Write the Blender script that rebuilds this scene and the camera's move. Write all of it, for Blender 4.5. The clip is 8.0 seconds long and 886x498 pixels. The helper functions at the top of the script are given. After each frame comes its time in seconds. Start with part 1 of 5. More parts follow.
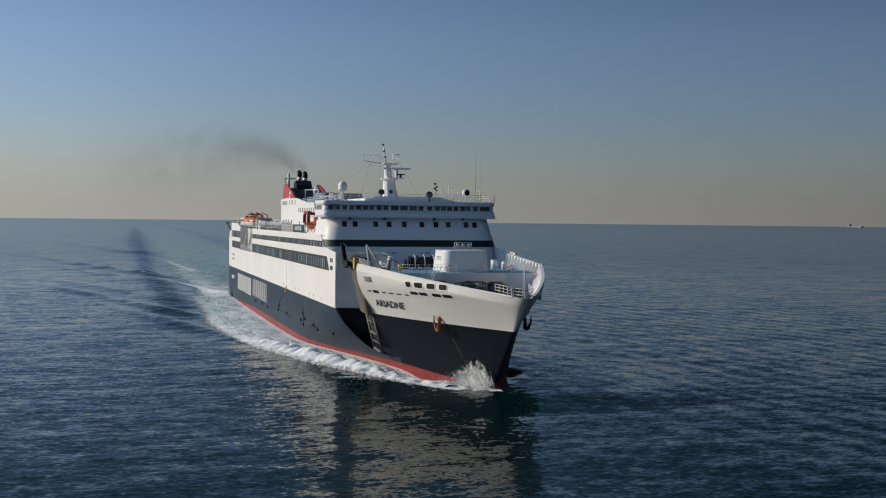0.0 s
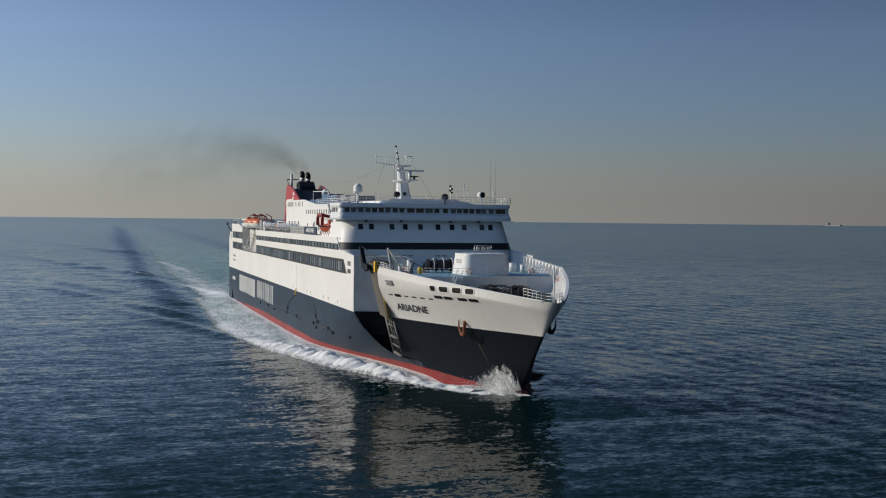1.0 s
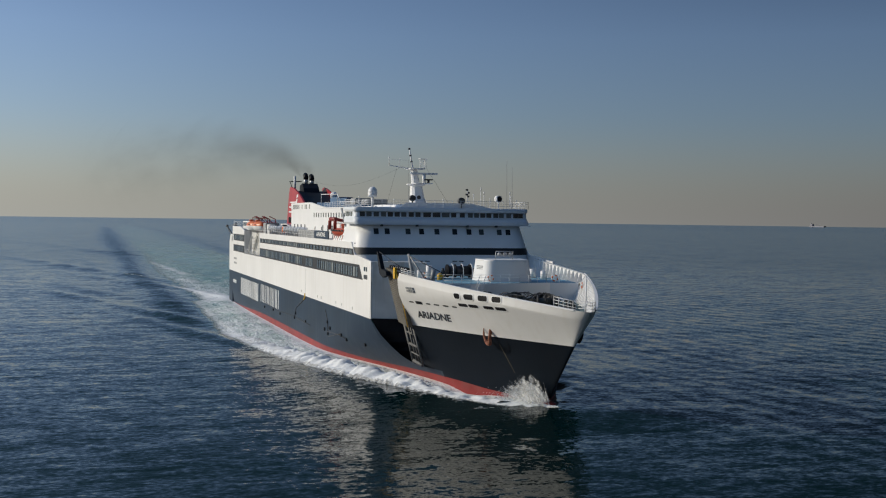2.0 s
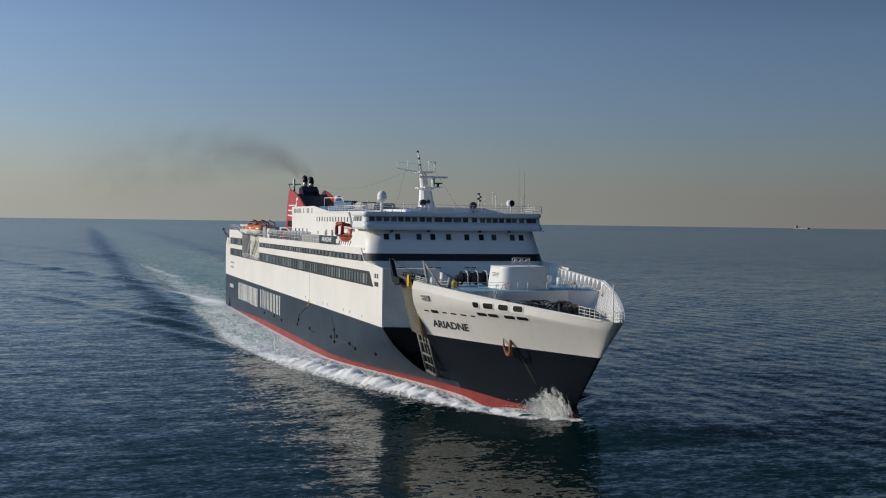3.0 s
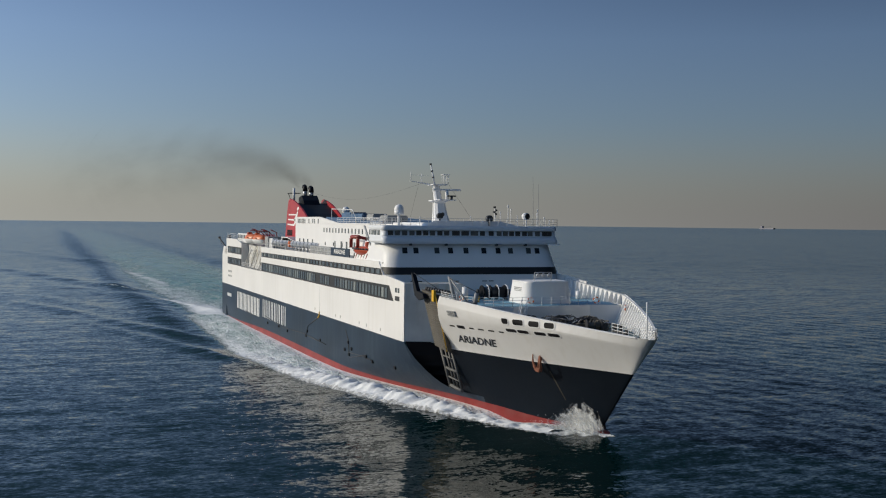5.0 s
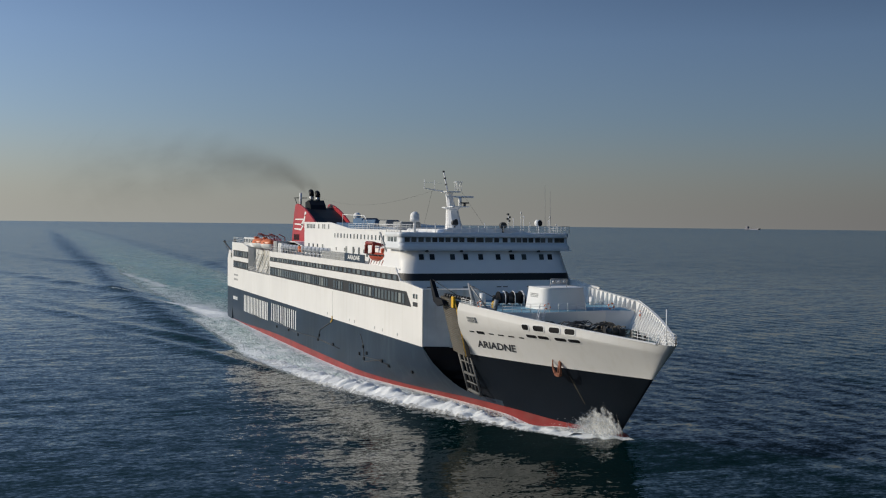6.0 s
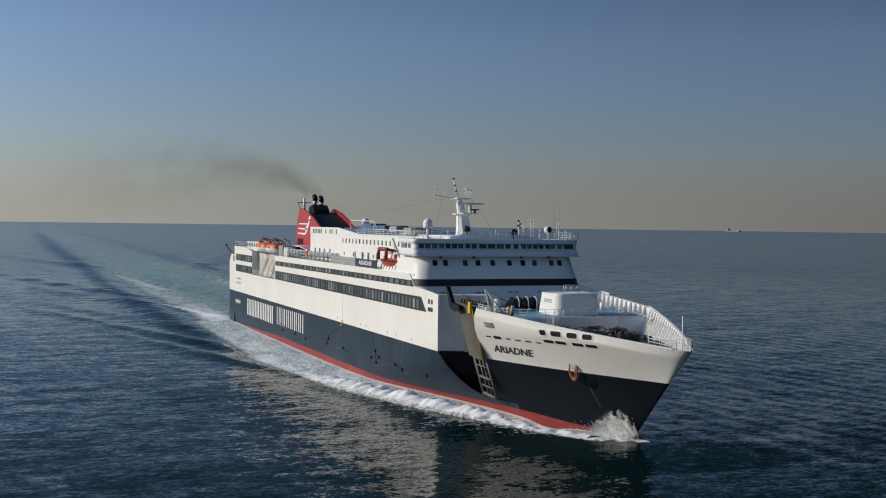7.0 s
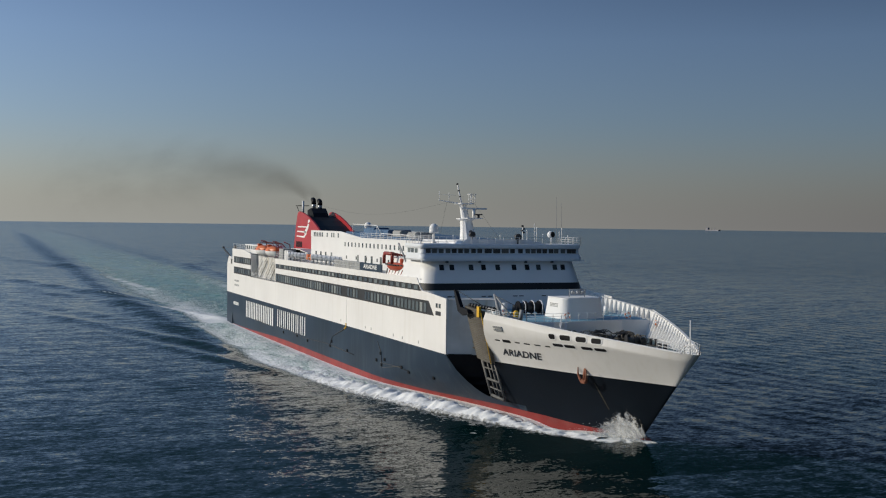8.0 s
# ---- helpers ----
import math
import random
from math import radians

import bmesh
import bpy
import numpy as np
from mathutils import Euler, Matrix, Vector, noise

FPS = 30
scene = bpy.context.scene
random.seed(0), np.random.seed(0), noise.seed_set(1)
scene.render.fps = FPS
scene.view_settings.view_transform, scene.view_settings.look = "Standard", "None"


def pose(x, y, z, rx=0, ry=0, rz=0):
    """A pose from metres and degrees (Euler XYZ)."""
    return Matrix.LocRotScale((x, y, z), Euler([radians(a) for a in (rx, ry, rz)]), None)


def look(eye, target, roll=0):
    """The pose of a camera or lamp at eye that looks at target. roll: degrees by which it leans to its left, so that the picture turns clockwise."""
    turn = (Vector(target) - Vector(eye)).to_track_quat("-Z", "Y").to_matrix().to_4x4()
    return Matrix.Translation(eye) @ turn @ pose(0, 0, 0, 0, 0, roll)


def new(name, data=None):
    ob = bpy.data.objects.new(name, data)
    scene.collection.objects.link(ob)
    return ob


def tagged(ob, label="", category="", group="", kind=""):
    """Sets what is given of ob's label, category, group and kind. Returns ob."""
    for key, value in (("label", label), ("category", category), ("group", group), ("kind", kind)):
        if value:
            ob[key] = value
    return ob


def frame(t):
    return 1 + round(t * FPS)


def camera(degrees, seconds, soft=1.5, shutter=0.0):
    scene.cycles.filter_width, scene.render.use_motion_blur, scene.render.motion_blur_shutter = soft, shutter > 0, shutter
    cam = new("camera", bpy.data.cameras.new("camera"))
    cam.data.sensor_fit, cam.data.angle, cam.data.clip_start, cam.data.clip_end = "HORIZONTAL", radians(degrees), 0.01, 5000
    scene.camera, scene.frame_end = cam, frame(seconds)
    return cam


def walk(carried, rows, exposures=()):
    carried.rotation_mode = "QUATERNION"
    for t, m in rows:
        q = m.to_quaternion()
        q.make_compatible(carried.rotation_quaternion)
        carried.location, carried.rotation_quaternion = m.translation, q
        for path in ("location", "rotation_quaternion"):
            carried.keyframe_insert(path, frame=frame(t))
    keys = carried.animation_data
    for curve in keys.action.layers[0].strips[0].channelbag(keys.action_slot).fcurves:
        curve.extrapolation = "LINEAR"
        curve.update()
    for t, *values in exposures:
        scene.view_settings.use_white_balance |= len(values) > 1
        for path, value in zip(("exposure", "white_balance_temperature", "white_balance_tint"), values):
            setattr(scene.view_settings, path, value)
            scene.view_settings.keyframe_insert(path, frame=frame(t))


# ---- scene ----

# The world's x runs along the ferry's course, y to its port side, z up; 0 is the sea's level.
SPEED = 14.0   # metres a second


def ferry_pose(t):
    return pose(SPEED * (t - 8.0), 0, 0)


cam = camera(42.0, 8.0, soft=1.15)
# seconds, place beside the ferry (metres), heading, tilt and lean (degrees)
PATH = [
    (0.0, 312.40, -43.64, 19.67, 163.896, -1.417, 0.612),
    (0.5, 311.36, -46.19, 19.97, 163.342, -1.476, 0.572),
    (1.0, 309.99, -48.33, 20.22, 162.992, -1.480, 0.612),
    (1.5, 307.82, -50.15, 20.55, 162.634, -1.481, 0.666),
    (3.0, 299.00, -53.43, 21.28, 161.621, -1.387, 0.776),
    (3.5, 297.65, -54.68, 21.68, 161.183, -1.359, 0.677),
    (4.0, 297.08, -56.15, 22.03, 160.793, -1.321, 0.679),
    (4.5, 296.96, -57.80, 22.48, 160.493, -1.314, 0.677),
    (6.0, 299.05, -64.72, 23.95, 159.576, -1.315, 0.651),
    (6.5, 299.83, -67.29, 24.24, 159.246, -1.250, 0.732),
    (7.0, 300.80, -70.06, 24.69, 158.738, -1.240, 0.759),
    (7.5, 301.67, -72.39, 25.17, 158.258, -1.284, 0.747),
    (8.0, 302.35, -74.57, 25.56, 157.842, -1.276, 0.751),
]


def drone(t, x, y, z, yaw, tilt, lean):
    m = ferry_pose(t)
    eye = m @ Vector((x, y, z))
    yaw, tilt = radians(yaw), radians(tilt)
    way = Vector((math.cos(yaw) * math.cos(tilt), math.sin(yaw) * math.cos(tilt), math.sin(tilt)))
    return look(eye, eye + way * 100, lean)


walk(cam, [(row[0], drone(*row)) for row in PATH])

# ---- sky and sun ----
SUN = Vector((-0.40, -0.83, 0.38)).normalized()   # towards the sun
BRIGHT_SIDE = (-0.271, -0.883, 0)   # the brightest stretch of the hazy horizon
world = bpy.data.worlds.new("sky")
scene.world = world
world.use_nodes = True
wn, wl = world.node_tree.nodes, world.node_tree.links
wn.clear()


def wnode(kind, **inputs):
    n = wn.new(kind)
    for k, v in inputs.items():
        n.inputs[k].default_value = v
    return n


sky = wn.new("ShaderNodeTexSky")
sky.sky_type, sky.sun_disc = "NISHITA", False
sky.sun_elevation = math.asin(SUN.z)
sky.sun_rotation = math.atan2(SUN.x, SUN.y)
sky.air_density, sky.dust_density, sky.ozone_density = 1.0, 1.0, 1.5
geo = wn.new("ShaderNodeTexCoord")
sep = wn.new("ShaderNodeSeparateXYZ")
wl.new(geo.outputs["Generated"], sep.inputs[0])
# haze that thickens towards the horizon, warmer and brighter under the sun
dot = wn.new("ShaderNodeVectorMath")
dot.operation = "DOT_PRODUCT"
dot.inputs[1].default_value = BRIGHT_SIDE
wl.new(geo.outputs["Generated"], dot.inputs[0])
side = wn.new("ShaderNodeMapRange")
side.inputs["From Min"].default_value, side.inputs["From Max"].default_value = -0.75, 0.6
wl.new(dot.outputs["Value"], side.inputs["Value"])
haze = wn.new("ShaderNodeMix")
haze.data_type = "RGBA"
haze.inputs["A"].default_value = (0.083, 0.074, 0.085, 1)
haze.inputs["B"].default_value = (0.50, 0.50, 0.45, 1)
wl.new(side.outputs["Result"], haze.inputs["Factor"])
lift = wn.new("ShaderNodeMapRange")
lift.interpolation_type = "SMOOTHSTEP"
lift.inputs["From Min"].default_value, lift.inputs["From Max"].default_value = 0.095, -0.045
lift.inputs["To Min"].default_value, lift.inputs["To Max"].default_value = 0.0, 1.0
wl.new(sep.outputs["Z"], lift.inputs["Value"])
glow = wn.new("ShaderNodeVectorMath")
glow.operation = "MULTIPLY"
glow.inputs[1].default_value = (0.0632, 0.071, 0.092)
wl.new(sky.outputs["Color"], glow.inputs[0])
# the air is brighter on the sun's side, and deepens overhead
bright = wn.new("ShaderNodeMapRange")
bright.inputs["From Min"].default_value, bright.inputs["From Max"].default_value = -0.7, 0.3
bright.inputs["To Min"].default_value, bright.inputs["To Max"].default_value = 0.445, 1.06
wl.new(dot.outputs["Value"], bright.inputs["Value"])
deep = wn.new("ShaderNodeMapRange")
deep.inputs["From Min"].default_value, deep.inputs["From Max"].default_value = 0.155, 0.30
deep.inputs["To Min"].default_value = 1.0
# darkest in the blue opposite the sun
away = wn.new("ShaderNodeMapRange")
away.inputs["From Min"].default_value, away.inputs["From Max"].default_value = -0.65, -0.05
away.inputs["To Min"].default_value, away.inputs["To Max"].default_value = 0.04, 0.72
wl.new(dot.outputs["Value"], away.inputs["Value"])
wl.new(away.outputs["Result"], deep.inputs["To Max"])
wl.new(sep.outputs["Z"], deep.inputs["Value"])
power = wn.new("ShaderNodeMath")
power.operation = "MULTIPLY"
wl.new(bright.outputs["Result"], power.inputs[0])
wl.new(deep.outputs["Result"], power.inputs[1])
dome = wn.new("ShaderNodeVectorMath")
dome.operation = "SCALE"
# overhead the blue turns greener
hue = wn.new("ShaderNodeMapRange")
hue.data_type = "FLOAT_VECTOR"
hue.inputs[7].default_value, hue.inputs[8].default_value = (0.20, 0.20, 0.20), (0.42, 0.42, 0.42)
hue.inputs[9].default_value, hue.inputs[10].default_value = (1.0, 1.0, 1.0), (0.90, 1.06, 0.80)
height = wn.new("ShaderNodeCombineXYZ")
for axis in "XYZ":
    wl.new(sep.outputs["Z"], height.inputs[axis])
wl.new(height.outputs["Vector"], hue.inputs[6])
air = wn.new("ShaderNodeVectorMath")
air.operation = "MULTIPLY"
wl.new(glow.outputs["Vector"], air.inputs[0])
wl.new(hue.outputs["Vector"], air.inputs[1])
# and brightens again towards the zenith
zenith = wn.new("ShaderNodeMapRange")
zenith.data_type = "FLOAT_VECTOR"
zenith.inputs[7].default_value, zenith.inputs[8].default_value = (0.48, 0.48, 0.48), (0.85, 0.85, 0.85)
zenith.inputs[9].default_value, zenith.inputs[10].default_value = (1.0, 1.0, 1.0), (2.4, 2.6, 3.7)
wl.new(height.outputs["Vector"], zenith.inputs[6])
top = wn.new("ShaderNodeVectorMath")
top.operation = "MULTIPLY"
wl.new(air.outputs["Vector"], top.inputs[0])
wl.new(zenith.outputs["Vector"], top.inputs[1])
wl.new(top.outputs["Vector"], dome.inputs[0])
wl.new(power.outputs["Value"], dome.inputs["Scale"])
both = wn.new("ShaderNodeMix")
both.data_type = "RGBA"
wl.new(lift.outputs["Result"], both.inputs["Factor"])
wl.new(dome.outputs["Vector"], both.inputs["A"])
wl.new(haze.outputs["Result"], both.inputs["B"])
ground = wn.new("ShaderNodeBackground")
wl.new(both.outputs["Result"], ground.inputs["Color"])
out = wn.new("ShaderNodeOutputWorld")
wl.new(ground.outputs["Background"], out.inputs["Surface"])

lamp = bpy.data.lights.new("sun", "SUN")
lamp.energy, lamp.angle, lamp.color = 3.0, radians(0.6), (1.0, 0.90, 0.745)
new("sun", lamp).matrix_world = look(SUN * 100, (0, 0, 0))

# ---- materials ----


def material(name, colour, rough=0.5, metal=0.0, spots=0.25, scale=3.0, grain=0.0, grain_scale=20.0, stain=None, stain_amount=0.0, streak=False):
    """A painted or bare surface: its colour, worn by noise at two scales; stain adds another colour in patches or runs."""
    m = bpy.data.materials.new(name)
    m.use_nodes = True
    n, l = m.node_tree.nodes, m.node_tree.links
    bsdf = n["Principled BSDF"]
    place = n.new("ShaderNodeTexCoord")
    big, small = n.new("ShaderNodeTexNoise"), n.new("ShaderNodeTexNoise")
    big.inputs["Scale"].default_value, small.inputs["Scale"].default_value = 1.0 / scale, grain_scale / 10
    big.inputs["Detail"].default_value = 5
    for t in (big, small):
        l.new(place.outputs["Object"], t.inputs["Vector"])
    shade = n.new("ShaderNodeMapRange")
    shade.inputs["From Min"].default_value, shade.inputs["From Max"].default_value = 0.3, 0.7
    shade.inputs["To Min"].default_value, shade.inputs["To Max"].default_value = 1 - spots, 1 + spots * 0.4
    l.new(big.outputs["Fac"], shade.inputs["Value"])
    tint = n.new("ShaderNodeVectorMath")
    tint.operation = "SCALE"
    tint.inputs[0].default_value = colour
    l.new(shade.outputs["Result"], tint.inputs["Scale"])
    last = tint.outputs["Vector"]
    if stain:
        runs = n.new("ShaderNodeTexNoise")
        runs.inputs["Scale"].default_value, runs.inputs["Detail"].default_value = 0.6, 6
        stretch = n.new("ShaderNodeMapping")
        stretch.inputs["Scale"].default_value = (1.6, 1.6, 0.16) if streak else (1, 1, 1)
        l.new(place.outputs["Object"], stretch.inputs["Vector"])
        l.new(stretch.outputs["Vector"], runs.inputs["Vector"])
        cut = n.new("ShaderNodeMapRange")
        cut.inputs["From Min"].default_value, cut.inputs["From Max"].default_value = 0.5, 0.75
        cut.inputs["To Max"].default_value = stain_amount
        l.new(runs.outputs["Fac"], cut.inputs["Value"])
        mix = n.new("ShaderNodeMix")
        mix.data_type = "RGBA"
        mix.inputs["B"].default_value = (*stain, 1)
        l.new(last, mix.inputs["A"])
        l.new(cut.outputs["Result"], mix.inputs["Factor"])
        last = mix.outputs["Result"]
    l.new(last, bsdf.inputs["Base Color"])
    bsdf.inputs["Roughness"].default_value, bsdf.inputs["Metallic"].default_value = rough, metal
    if grain:
        bump = n.new("ShaderNodeBump")
        bump.inputs["Strength"].default_value, bump.inputs["Distance"].default_value = grain, 0.05
        l.new(small.outputs["Fac"], bump.inputs["Height"])
        l.new(bump.outputs["Normal"], bsdf.inputs["Normal"])
    return m


WHITE = material("white_paint", (0.82, 0.81, 0.785), 0.45, spots=0.06, scale=8, grain=0.15, stain=(0.62, 0.58, 0.50), stain_amount=0.22, streak=True)
WHITE_PLAIN = material("white_steel", (0.80, 0.80, 0.79), 0.5, spots=0.05, scale=4)
# side navy: weathered, its stain also carrying the glare seen along the side
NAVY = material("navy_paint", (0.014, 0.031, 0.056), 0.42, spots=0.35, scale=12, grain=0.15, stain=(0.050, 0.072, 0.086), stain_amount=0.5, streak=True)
# bow navy: the same paint, darkened in colour for the flare's shade
NAVY_BOW_SHADE = material("navy_paint_bow_shade", (0.0042, 0.0085, 0.0150), 0.5, spots=0.25, scale=8, grain=0.15)
RED_HULL = material("antifouling_red", (0.26, 0.024, 0.021), 0.55, spots=0.3, scale=5, stain=(0.22, 0.07, 0.06), stain_amount=0.5)
RED = material("funnel_red", (0.42, 0.022, 0.030), 0.42, spots=0.12, scale=5)
BLACK = material("black_paint", (0.012, 0.012, 0.014), 0.5, spots=0.3)
BAND = material("window_band", (0.011, 0.013, 0.016), 0.55, spots=0.2, scale=4)
GREY = material("grey_deck_steel", (0.33, 0.34, 0.34), 0.6, spots=0.25, scale=3, grain=0.2)
RECESS = material("worn_grey_plating", (0.66, 0.66, 0.64), 0.55, spots=0.2, scale=3, stain=(0.40, 0.34, 0.22), stain_amount=0.6, streak=True)
DARK = material("dark_gear", (0.035, 0.036, 0.038), 0.5, spots=0.35, scale=1)
FRAME = material("dark_grey_frame", (0.12, 0.12, 0.115), 0.6, spots=0.3)
GRATE = material("brown_grating", (0.115, 0.10, 0.075), 0.7, spots=0.3, scale=2)
YELLOW = material("yellow_paint", (0.72, 0.42, 0.02), 0.5, spots=0.2)
DAVIT_RED = material("davit_red", (0.29, 0.036, 0.024), 0.5, spots=0.2)
RESCUE = material("rescue_red_orange", (0.46, 0.070, 0.028), 0.45, spots=0.2)
ORANGE = material("orange_hull", (0.70, 0.17, 0.045), 0.4, spots=0.15)
BLUE_DECK = material("blue_deck", (0.06, 0.13, 0.24), 0.5, spots=0.2, scale=4)
TEAL_DECK = material("pale_blue_deck", (0.18, 0.36, 0.46), 0.6, spots=0.25, scale=4)
GREEN_DECK = material("foredeck_paint", (0.07, 0.12, 0.12), 0.6, spots=0.35, scale=3)
RUST = material("rusty_anchor", (0.24, 0.085, 0.045), 0.75, spots=0.4, scale=0.8, grain=0.4)
STAIN = material("rust_run", (0.055, 0.050, 0.034), 0.85, spots=0.4, scale=1)
STEEL = material("galvanised_steel", (0.45, 0.46, 0.47), 0.45, 0.6, spots=0.2)
BRIDGE_BLUE = material("pale_grey_paint", (0.74, 0.77, 0.80), 0.45, spots=0.06)
LETTER = material("white_lettering", (0.82, 0.82, 0.80), 0.5, spots=0.05)
LETTER_DARK = material("black_lettering", (0.02, 0.022, 0.03), 0.5, spots=0.1)


def pane_material(name, dark, mid, pale):
    """Window glass, tone random per pane; pale ones carry reflected sky in the colour."""
    m = material(name, (0.085, 0.105, 0.12), 0.06, spots=0.4, scale=2)
    n, l = m.node_tree.nodes, m.node_tree.links
    info, span, pane_tone = n.new("ShaderNodeObjectInfo"), n.new("ShaderNodeMapRange"), n.new("ShaderNodeValToRGB")
    span.inputs["To Min"].default_value, span.inputs["To Max"].default_value = 0.04, 0.22
    l.new(info.outputs["Random"], span.inputs["Value"])
    l.new(span.outputs["Result"], n["Principled BSDF"].inputs["Roughness"])
    pane_tone.color_ramp.elements[0].color, pane_tone.color_ramp.elements[1].color = dark, pale
    pane_tone.color_ramp.elements.new(0.55).color = mid
    l.new(info.outputs["Random"], pane_tone.inputs["Fac"])
    l.new(pane_tone.outputs["Color"], n["Principled BSDF"].inputs["Base Color"])
    return m


GLASS = pane_material("window_glass", (0.035, 0.045, 0.05, 1), (0.11, 0.13, 0.13, 1), (0.27, 0.29, 0.27, 1))
FRONT_GLASS = pane_material("wheelhouse_glass", (0.012, 0.016, 0.018, 1), (0.03, 0.035, 0.04, 1), (0.09, 0.10, 0.10, 1))


def water(name, wake=False):
    """Sea water: dark body, real gloss, wavelets at four sizes that lie still in the sea, with steeper faces on the lee side. In the wake, foam and aerated water as well."""
    m = bpy.data.materials.new(name)
    m.use_nodes = True
    n, l = m.node_tree.nodes, m.node_tree.links
    bsdf = n["Principled BSDF"]
    bsdf.inputs["Base Color"].default_value = SEA_BODY
    bsdf.inputs["IOR"].default_value = SEA_IOR
    spot = n.new("ShaderNodeNewGeometry")

    def noise_node(scale, stretch, turn, detail=3, bend=0.4):
        turned = n.new("ShaderNodeMapping")
        turned.inputs["Rotation"].default_value = (0, 0, radians(turn))
        turned.inputs["Scale"].default_value = (scale * stretch, scale, 0)
        l.new(spot.outputs["Position"], turned.inputs["Vector"])
        t = n.new("ShaderNodeTexNoise")
        t.inputs["Scale"].default_value, t.inputs["Detail"].default_value, t.inputs["Distortion"].default_value = 1.0, detail, bend
        l.new(turned.outputs["Vector"], t.inputs["Vector"])
        return t

    def noise_at(*given):
        return noise_node(*given).outputs["Fac"]

    def maths(kind, a, b, c=None):
        k = n.new("ShaderNodeMath")
        k.operation = kind
        for i, v in enumerate((a, b, c)):
            if v is None:
                continue
            if isinstance(v, (int, float)):
                k.inputs[i].default_value = v
            else:
                l.new(v, k.inputs[i])
        return k.outputs[0]

    def vectors(kind, a, b, c=None):
        k = n.new("ShaderNodeVectorMath")
        k.operation = kind
        for i, v in enumerate((a, b, c)):
            if v is None:
                continue
            if isinstance(v, tuple):
                k.inputs[i].default_value = v
            else:
                l.new(v, k.inputs[i])
        return k.outputs[0]

    # smoother water round the ferry, wind-roughened on the open sea
    far = n.new("ShaderNodeVectorMath")
    far.operation = "DISTANCE"
    far.inputs[1].default_value = (140, -20, 0)
    l.new(spot.outputs["Position"], far.inputs[0])
    wind = n.new("ShaderNodeMapRange")
    wind.interpolation_type = "SMOOTHSTEP"
    for key, value in (("From Min", 60), ("From Max", 600), ("To Min", 0.02), ("To Max", 0.15)):
        wind.inputs[key].default_value = value
    l.new(far.outputs["Value"], wind.inputs["Value"])
    l.new(wind.outputs["Result"], bsdf.inputs["Roughness"])
    # slopes of the wavelets along x and y
    tilt = None
    for scale, stretch, turn, along, across, detail in SEA_WAVELETS:
        centred = vectors("SUBTRACT", noise_node(scale, stretch, turn, detail).outputs["Color"], (0.5, 0.5, 0.5))
        tilt = vectors("MULTIPLY_ADD", centred, (along, across, 0.0), tilt if tilt else (SEA_LEE_SLOPE, 0.0, 0.0))
    # an old wash of long low ridges, left on the port side by another vessel
    turned, ridges = n.new("ShaderNodeMapping"), n.new("ShaderNodeTexWave")
    turned.inputs["Rotation"].default_value = (0, 0, radians(SEA_RIDGE_TURN))
    l.new(spot.outputs["Position"], turned.inputs["Vector"])
    l.new(turned.outputs["Vector"], ridges.inputs["Vector"])
    for key, value in (("Scale", 0.060), ("Distortion", 8.0), ("Detail", 2.0), ("Detail Scale", 0.35)):
        ridges.inputs[key].default_value = value
    patch, apart = n.new("ShaderNodeMapRange"), n.new("ShaderNodeSeparateXYZ")
    l.new(spot.outputs["Position"], apart.inputs[0])
    for key, value in (("From Min", 0.0), ("From Max", 20.0), ("To Min", 0.0), ("To Max", 1.0)):
        patch.inputs[key].default_value = value
    l.new(maths("MULTIPLY_ADD", noise_at(0.02, 1.0, 0, 1), 40.0, maths("SUBTRACT", apart.outputs["Y"], 18.0)), patch.inputs["Value"])
    swell = n.new("ShaderNodeCombineXYZ")
    rise = maths("MULTIPLY", maths("SUBTRACT", ridges.outputs["Fac"], 0.5), patch.outputs["Result"])
    l.new(maths("MULTIPLY", rise, 0.6 * SEA_RIDGE_SLOPE), swell.inputs["X"])
    l.new(maths("MULTIPLY", rise, -SEA_RIDGE_SLOPE), swell.inputs["Y"])
    tilt = vectors("ADD", tilt, swell.outputs[0])
    if wake:
        steep = n.new("ShaderNodeAttribute")
        steep.attribute_name = "steep"
        chop = n.new("ShaderNodeCombineXYZ")
        l.new(maths("MULTIPLY", steep.outputs["Fac"], WAKE_CHOP), chop.inputs["X"])
        tilt = vectors("ADD", tilt, chop.outputs[0])
    k = n.new("ShaderNodeVectorMath")
    k.operation = "NORMALIZE"
    l.new(vectors("ADD", spot.outputs["Normal"], tilt), k.inputs[0])
    facing = k.outputs[0]
    l.new(facing, bsdf.inputs["Normal"])
    if wake:
        foam, air = n.new("ShaderNodeAttribute"), n.new("ShaderNodeAttribute")
        foam.attribute_name, air.attribute_name = "foam", "aerated"
        lace = maths("MULTIPLY_ADD", noise_at(0.8, 0.5, 0, 6, 1.2), 0.55, maths("MULTIPLY_ADD", noise_at(2.4, 0.6, 0, 5, 0.8), 0.52, maths("MULTIPLY", noise_at(0.17, 0.4, 0, 4, 0.8), 0.45)))
        amount = maths("SUBTRACT", maths("ADD", foam.outputs["Fac"], lace), 1.20)
        cover = n.new("ShaderNodeMapRange")
        cover.inputs["From Min"].default_value, cover.inputs["From Max"].default_value = 0.0, 0.34
        l.new(amount, cover.inputs["Value"])
        # foam stands up in small heaps
        bump = n.new("ShaderNodeBump")
        bump.inputs["Strength"].default_value, bump.inputs["Distance"].default_value = 1.0, 1.0
        l.new(maths("MULTIPLY", maths("MULTIPLY", cover.outputs["Result"], lace), 0.28), bump.inputs["Height"])
        l.new(facing, bump.inputs["Normal"])
        l.new(bump.outputs["Normal"], bsdf.inputs["Normal"])
        tint = n.new("ShaderNodeMix")
